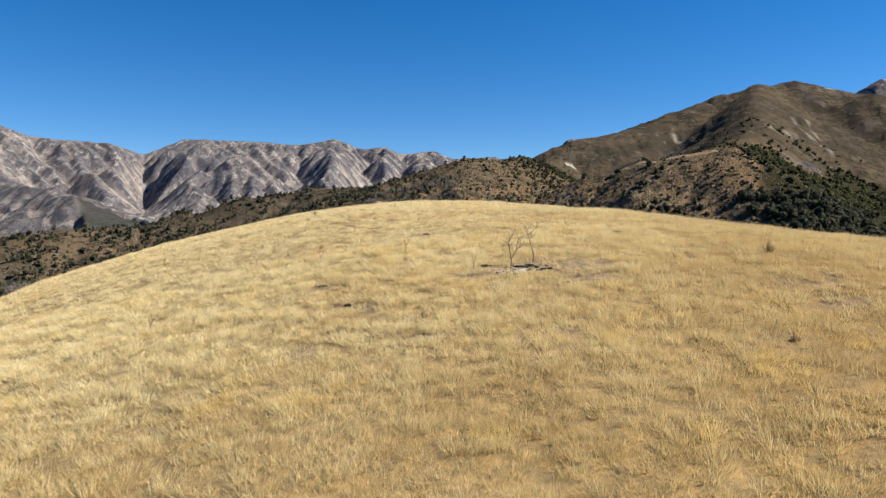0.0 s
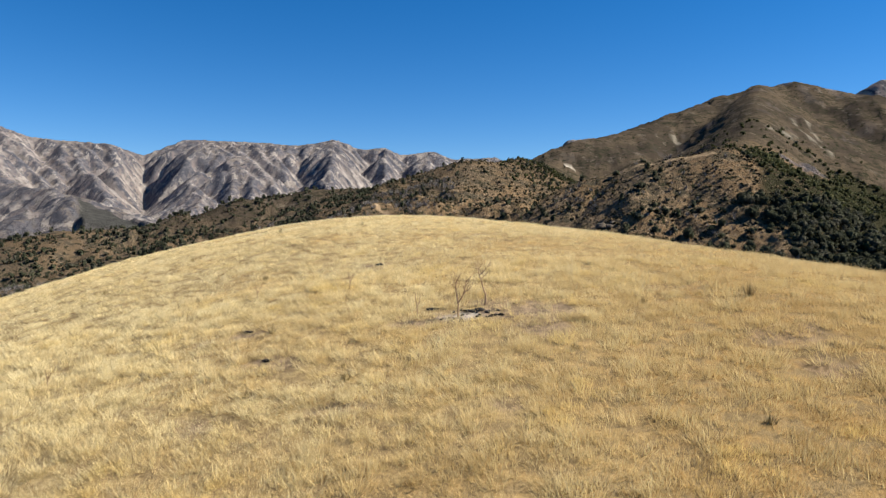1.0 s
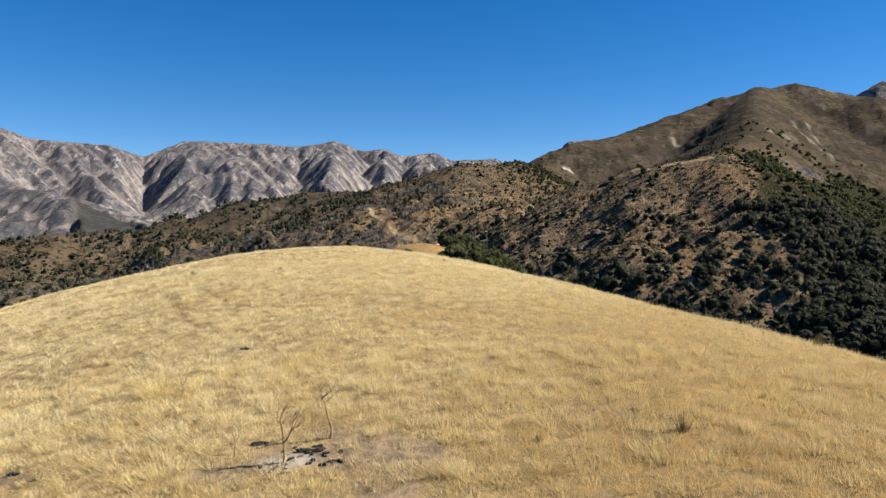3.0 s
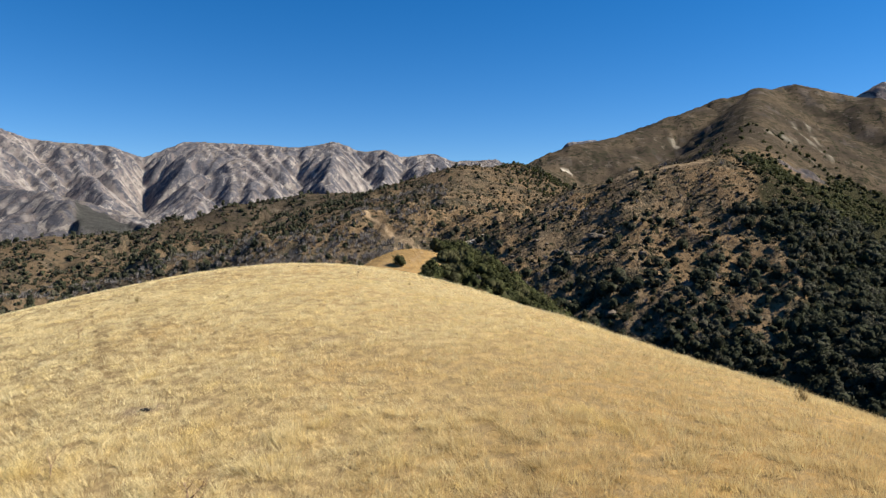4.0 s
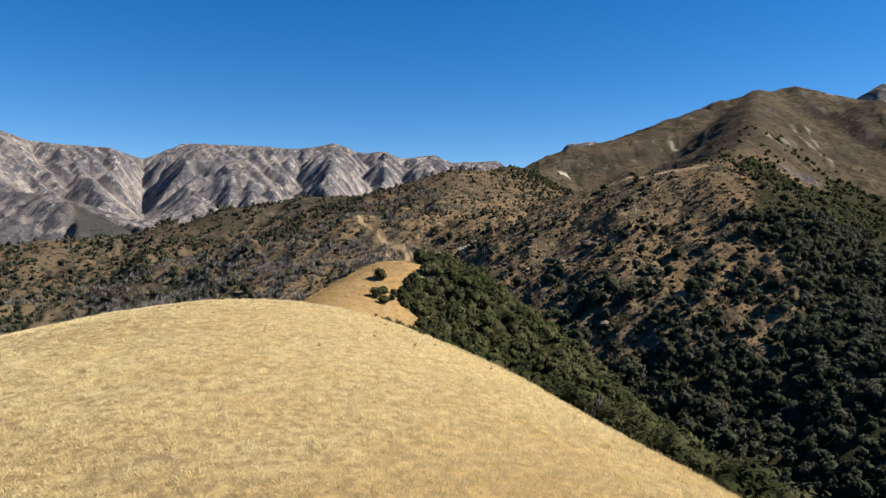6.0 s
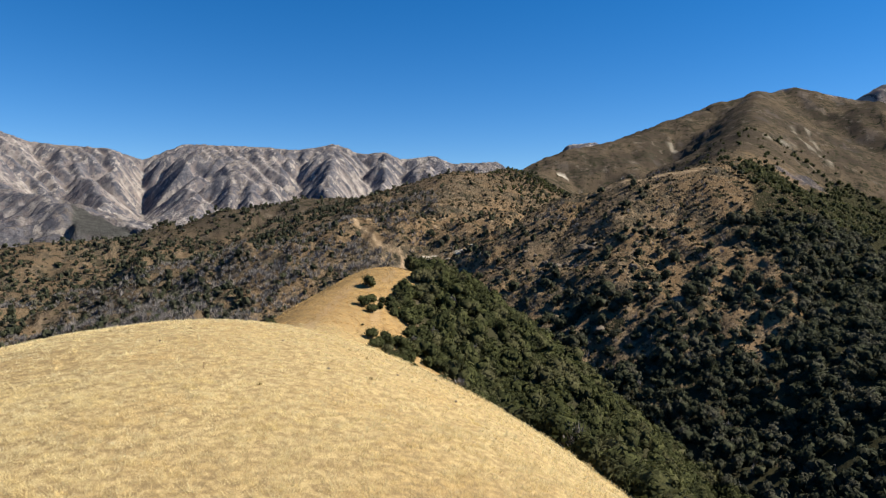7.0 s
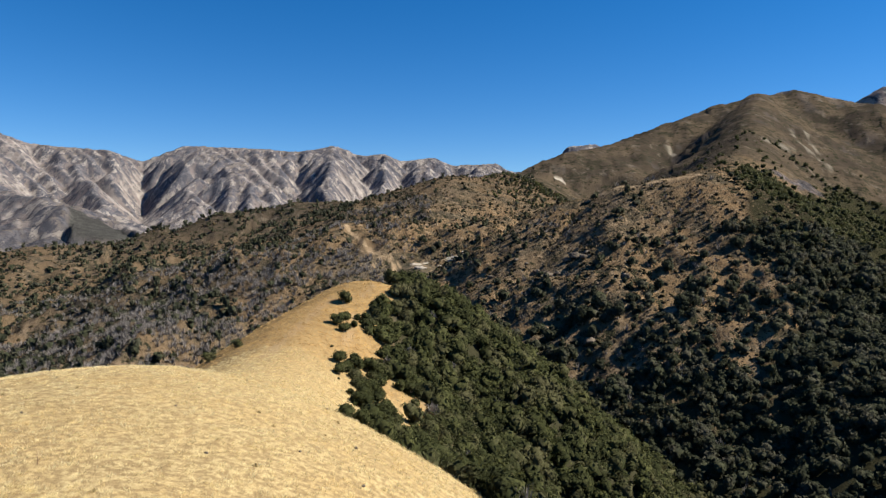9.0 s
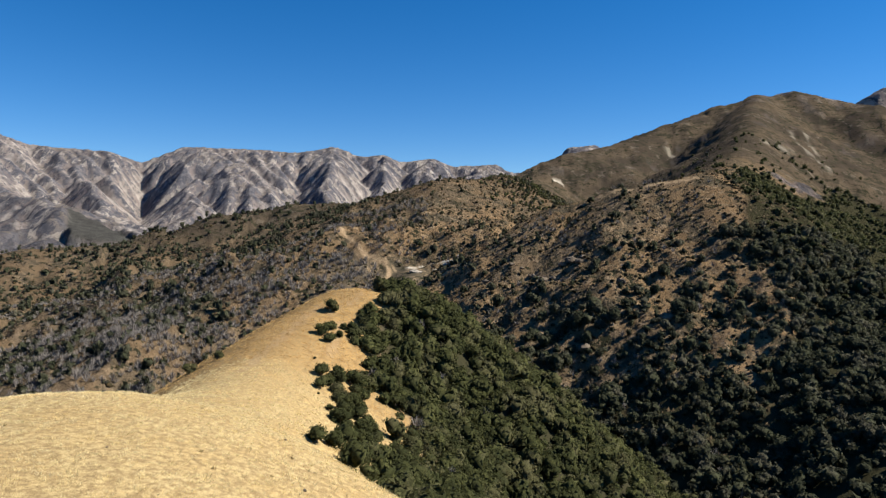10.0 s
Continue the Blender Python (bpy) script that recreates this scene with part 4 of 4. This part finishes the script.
TREES = [tree_kind(120 + k) for k in range(3)]
SINGLE = [(7.2, 438.8, 2.3), (15.9, 434.5, 2.4), (12.7, 431.2, 2.0), (21.8, 432.7, 1.7), (30.7, 342.1, 2.0), (2.0, 381.3, 1.8), (111.9, 315.0, 2.8), (135.0, 288.5, 2.9),
          (78.7, 293.6, 3.6), (84.5, 286.5, 3.4), (72.1, 290.3, 3.3), (62.1, 276.3, 3.4), (65.4, 277.6, 3.0), (42.6, 330.1, 2.0), (106.7, 281.8, 2.6), (127.7, 317.4, 2.2),
          (106.2, 307.4, 2.3), (97.5, 317.2, 2.0)]
for j, (tx, ty, r) in enumerate(SINGLE):
    m = Matrix.LocRotScale((tx, ty, height(tx, ty)), Euler((0, 0, 1.1 * j)), (r, r, r))
    if j < 3:
        TREES[j].matrix_basis = m
    else:
        copy_thing(TREES[j % 3], m).matrix_basis = m


# ---------------------------------------------------------------- leafless grey scrub
def twig_arrays(rng, twigs):
    """A rounded bundle of bare forking twigs, a metre tall."""
    a = rng.uniform(0, 2 * np.pi, twigs)
    q = rng.random(twigs) ** 0.6
    tip = np.stack([0.75 * q * np.cos(a), 0.75 * q * np.sin(a), 1.25 - 0.6 * q * q + rng.normal(0, 0.1, twigs)], -1)
    foot = tip * rng.uniform(0.05, 0.45, (twigs, 1)) * [1, 1, 0.8]
    b = rng.uniform(0, 2 * np.pi, twigs)
    w = np.stack([np.cos(b), np.sin(b), 0 * b], -1) * 0.05
    v = np.stack([foot - w, foot + w, tip], 1).reshape(-1, 3)
    return v, np.arange(3 * twigs).reshape(-1, 3)


def bare_scrub(name, x, y, size, seed, twigs, label):
    rng = np.random.default_rng(seed)
    z, _ = land(x, y)
    verts, faces, count = [], [], 0
    for k in range(len(x)):
        v, f = twig_arrays(rng, twigs)
        verts.append(v * size[k] + [x[k], y[k], z[k] - 0.05])
        faces.append(f + count)
        count += len(v)
    return tagged(new(name, mesh_from(name, np.concatenate(verts), np.concatenate(faces), DEAD)), label, "bushes", kind="stuff")


x, y, p = scatter(20000, -330, 10, 225, 540, 35)
z, info = land(x, y)
dens = smooth(-0.4, 0.3, fbm(F1, x / 55, y / 55, 3)) * (np.abs(x) < 0.75 * y) * (info["ours"] < 0.4) * off_track(x, y)
dens = np.maximum(dens, 0.75 * smooth(370, 330, y) * smooth(-20, -50, x) * (np.abs(x) < 0.75 * y) * (info["ours"] < 0.4))
ok = p < dens * (0.4 + 0.45 * smooth(440, 380, y))
bare_scrub("bare_scrub", x[ok], y[ok], 1.6 + 1.6 * np.random.default_rng(8).random(ok.sum()), 54, 20, "pale grey leafless scrub on the lower hillside")


x, y, p = scatter(2600, 0, 190, 165, 440, 36)
z, info = land(x, y)
_, wood, _ = covers(x, y, z, info)
hill = (info["ours"] < 0.4) * 0.55 * smooth(-0.2, 0.5, fbm(F4, x / 35, y / 35, 3)) * smooth(160, 120, x)
ok = (p < np.maximum(hill, 0.05 * wood)) & (np.abs(x) < 0.7 * y) & off_track(x, y)
bare_scrub("bare_scrub", x[ok], y[ok], 1.2 + 1.5 * np.random.default_rng(9).random(ok.sum()), 55, 26, "pale grey leafless scrub between the trees of the gully")


def dead_bush(x, y, r, seed):
    thing = tagged(new("dead_bush"), "pale grey leafless bush among green scrub", "bush", "dead bushes")
    rng = np.random.default_rng(seed)
    v, f = twig_arrays(rng, 150)
    part("twigs", mesh_from("twigs", v * [1, 1, 1.0], f, DEAD), thing)
    bm = bmesh.new()
    tube(bm, [(0, 0, -0.2), (0.02, 0.01, 0.2), (0.05, -0.02, 0.5)], (0.05, 0.04, 0.02))
    part("trunk", finish(bm, "trunk", DEAD), thing)
    thing.matrix_basis = Matrix.LocRotScale((x, y, height(x, y)), None, (r, r, r))


for j, (bx, by, br) in enumerate([(37.5, 197, 2.8), (42.5, 221, 2.8), (26.2, 78.8, 2.4), (32.2, 53.2, 2.3), (28, 112, 2.6), (31, 108, 2.2), (12.5, 178, 2.4), (18, 152, 2.4), (24, 140, 2.3), (34, 128, 2.5),
                                  (46, 165, 2.6), (30, 170, 2.4), (17, 196, 2.3), (22, 184, 2.2), (60, 205, 2.6), (52, 178, 2.4), (9, 165, 2.0), (38, 150, 2.5)]):
    dead_bush(bx, by, br, 70 + j)


# ---------------------------------------------------------------- small things on the knoll
def dead_shrub(x, y, limbs, seed, label, twigs=5):
    """A burnt standing shrub. limbs: for each, its points and its thickness at the foot; thin twigs grow on all but the first."""
    rng = random.Random(seed)
    thing = tagged(new("dead_shrub"), label, "shrub", "dead shrubs on the knoll")
    for k, (line, thick) in enumerate(limbs):
        bm = bmesh.new()
        pts = [Vector(p) for p in line]
        fine = []
        for a, b in zip(pts, pts[1:]):
            for q in (0, 0.5):
                fine.append(a.lerp(b, q) + Vector((rng.gauss(0, 0.008), rng.gauss(0, 0.008), 0)))
        fine.append(pts[-1])
        n = len(fine) - 1
        tube(bm, fine, [thick * (1 - 0.7 * q / n) for q in range(n + 1)], 7)
        if k or len(limbs) == 1:
            for q in range(twigs):
                at = fine[n // 3 + q * (n - n // 3) // twigs]
                a, size = rng.uniform(0, 6.28), rng.uniform(0.10, 0.30)
                way = Vector((math.cos(a), 0.7 * math.sin(a), 0.9)) * size
                tube(bm, [at, at + way * 0.5 + Vector((0, 0, -0.01)), at + way + Vector((0, 0, 0.05))], (0.011, 0.008, 0.004), 5)
        part("branch" if k else "stem", finish(bm, "branch", BURNT), thing)
    thing.matrix_basis = pose(x, y, height(x, y))


dead_shrub(2.45, 24.9, [([(0, 0, -0.12), (0.0, 0, 0.3), (-0.02, 0, 0.52)], 0.042),
                        ([(-0.02, 0, 0.50), (-0.06, 0.05, 0.75), (-0.08, 0.02, 1.0), (0.0, 0.0, 1.25), (0.10, 0, 1.42)], 0.028),
                        ([(-0.02, 0, 0.45), (0.10, -0.04, 0.62), (0.20, 0.0, 0.85), (0.24, 0.05, 1.10), (0.30, 0.04, 1.22)], 0.026),
                        ([(0.18, 0, 0.80), (0.32, 0.0, 0.86), (0.42, 0.03, 0.98)], 0.016),
                        ([(-0.07, 0, 0.85), (-0.16, 0.05, 1.02), (-0.14, 0.06, 1.25)], 0.014)], 3, "brown burnt shrub skeleton with forked branches in ash")
dead_shrub(3.32, 25.9, [([(0, 0, -0.12), (0.06, 0, 0.15), (0.05, 0, 0.38), (-0.04, 0, 0.62), (-0.10, 0, 0.85), (-0.17, 0, 1.08)], 0.040),
                        ([(-0.17, 0, 1.05), (-0.20, 0.03, 1.22), (-0.28, 0.05, 1.36)], 0.020),
                        ([(-0.15, 0, 1.02), (0.0, -0.04, 1.14), (0.12, 0.0, 1.28), (0.24, 0.02, 1.34)], 0.020),
                        ([(-0.10, 0, 0.88), (0.02, 0.05, 0.98), (0.10, 0.06, 1.06)], 0.013)], 8, "brown burnt shrub with a crooked bare stem", 4)
SAPLING = [([(0, 0, -0.1), (0.03, 0, 0.25), (-0.02, 0, 0.5), (-0.05, 0.02, 0.72)], 0.022), ([(0.02, 0, 0.28), (0.10, 0.03, 0.42), (0.11, 0.02, 0.60)], 0.012)]
for j, (bx, by, q) in enumerate([(1.10, 25.5, 1.0), (-1.60, 29.3, 1.05), (-10.3, 24.3, 0.75), (-5.3, 30.0, 0.8), (-8.6, 44.0, 0.8), (2.6, 58.0, 0.6)]):
    dead_shrub(bx, by, [([(q * a, q * b, q * c) for a, b, c in line], thick) for line, thick in SAPLING], 11 + j, "small bare burnt sapling in dry grass", 3)


# darker wiry plants standing in the grass
def dark_tussock(x, y, tall, seed):
    rng = np.random.default_rng(seed)
    n = 46
    a, q = rng.uniform(0, 2 * np.pi, n), rng.random(n)
    foot = np.stack([0.10 * q * np.cos(a), 0.10 * q * np.sin(a), np.full(n, -0.05)], -1)
    tip = foot + np.stack([0.35 * q * np.cos(a), 0.35 * q * np.sin(a), 1.0 - 0.35 * q], -1) * tall * rng.uniform(0.6, 1.1, (n, 1))
    b = rng.uniform(0, 2 * np.pi, n)
    w = np.stack([np.cos(b), np.sin(b), 0 * b], -1) * 0.016
    v = np.stack([foot - w, foot + w, tip], 1).reshape(-1, 3)
    ob = tagged(new("tussock", mesh_from("tussock", v, np.arange(3 * n).reshape(-1, 3), WIRY)), "brown wiry tussock standing in pale grass", "tussock", "dark tussocks")
    ob.matrix_basis = pose(x, y, height(x, y))


dark_tussock(11.8, 25.2, 0.62, 1)
dark_tussock(22.0, 38.5, 0.45, 2)
dark_tussock(-9.6, 52.5, 0.55, 3)
dark_tussock(20.8, 36.0, 0.6, 4)
rng = np.random.default_rng(77)
for j in range(46):
    ty = rng.uniform(16, 88)
    tx = rng.uniform(-0.45 * ty - 2, min(0.55 * ty, 22))
    dark_tussock(tx, ty, rng.uniform(0.18, 0.36), 10 + j)


def rough_lump(name, x, y, size, mat, label, category, seed, group="", sink=0.3):
    """An uneven rounded lump: a stone or a charred stump."""
    bm = bmesh.new()
    bmesh.ops.create_icosphere(bm, subdivisions=3, radius=1)
    off = Vector((seed * 3.7, seed * 1.3, 0))
    for v in bm.verts:
        v.co *= 1 + 0.35 * noise.noise(v.co * 1.3 + off) + 0.12 * noise.noise(v.co * 4 + off)
        v.co.z = max(v.co.z, -0.6)
    ob = tagged(new(name, finish(bm, name, mat)), label, category, group)
    ob.matrix_basis = Matrix.LocRotScale((x, y, height(x, y) + size[2] * (0.6 - sink)), Euler((0, 0, seed)), size)
    return ob


for j, (lx, ly, length, turn) in enumerate([(1.6, 25.9, 0.26, 0.2), (2.85, 25.35, 0.28, -0.1), (3.2, 25.3, 0.18, 0.5), (-4.5, 25.9, 0.22, 0.1), (-0.8, 33.1, 0.20, 0.0), (-3.1, 22.9, 0.18, 0.3)]):
    log = rough_lump("charred_log", lx, ly, (0.8 * length, 0.07, 0.055), CHAR, "black charred log lying in scorched grass", "log", 1.7 * j + turn, "charred logs", 0.15)
    log.rotation_euler = (0, 0, turn)
rng = random.Random(4)
for j in range(26):
    a, q = rng.uniform(0, 6.28), rng.random() ** 0.5
    rough_lump("charred_stick", 2.9 + 1.1 * q * math.cos(a), 25.0 + 0.7 * q * math.sin(a), (rng.uniform(0.05, 0.13), 0.035, 0.035), CHAR, "small black charred piece lying in pale ash", "charcoal", j + 0.4, "charcoal pieces", 0.1)

# pale rocks by the track
for j, (rx, ry, r) in enumerate([(6, 407, 2.2), (8.5, 408, 1.4), (23, 402, 1.8), (26, 400, 2.3), (28.5, 401, 1.5), (30, 403, 1.2), (17, 414, 1.3), (21, 405, 1.0)]):
    rough_lump("rock", rx, ry, (r * 1.3, r, r * 0.55), STONE, "pale weathered rock beside the dirt track", "rock", 2.1 * j, "pale rocks")

# grey outcrops on the orange hill and above the gully
for j, (rx, ry, r) in enumerate([(77.6, 336, 2.0), (80.2, 331, 1.6), (74, 336, 1.4), (82.5, 334, 1.2), (61, 339, 1.3), (64, 325, 1.5), (93.4, 310, 1.6), (102.5, 282, 1.8), (73, 282, 2.0), (41, 345, 1.2),
                                 (53, 347, 1.1), (86, 327, 1.0), (69, 330, 1.1), (57, 343, 0.9)]):
    rough_lump("outcrop", rx, ry, (r * 1.4, r, r * 0.8), GREY_STONE, "grey rock outcrop on the orange hillside", "rock", 1.3 * j + 0.2, "grey outcrops")

# small dark stones lying in the grass
for j, (rx, ry, r) in enumerate([(8.5, 62.4, 0.16), (16.1, 64.9, 0.18), (12.3, 66.7, 0.14), (14.7, 72.4, 0.22), (10.8, 84.2, 0.2), (4.0, 70.0, 0.12), (-3.0, 66.0, 0.12)]):
    rough_lump("stone", rx, ry, (0.65 * r, 0.5 * r, 0.45 * r), GREY_STONE, "small dark stone lying in dry grass", "stone", 0.9 * j, "stones in the grass", 0.05)
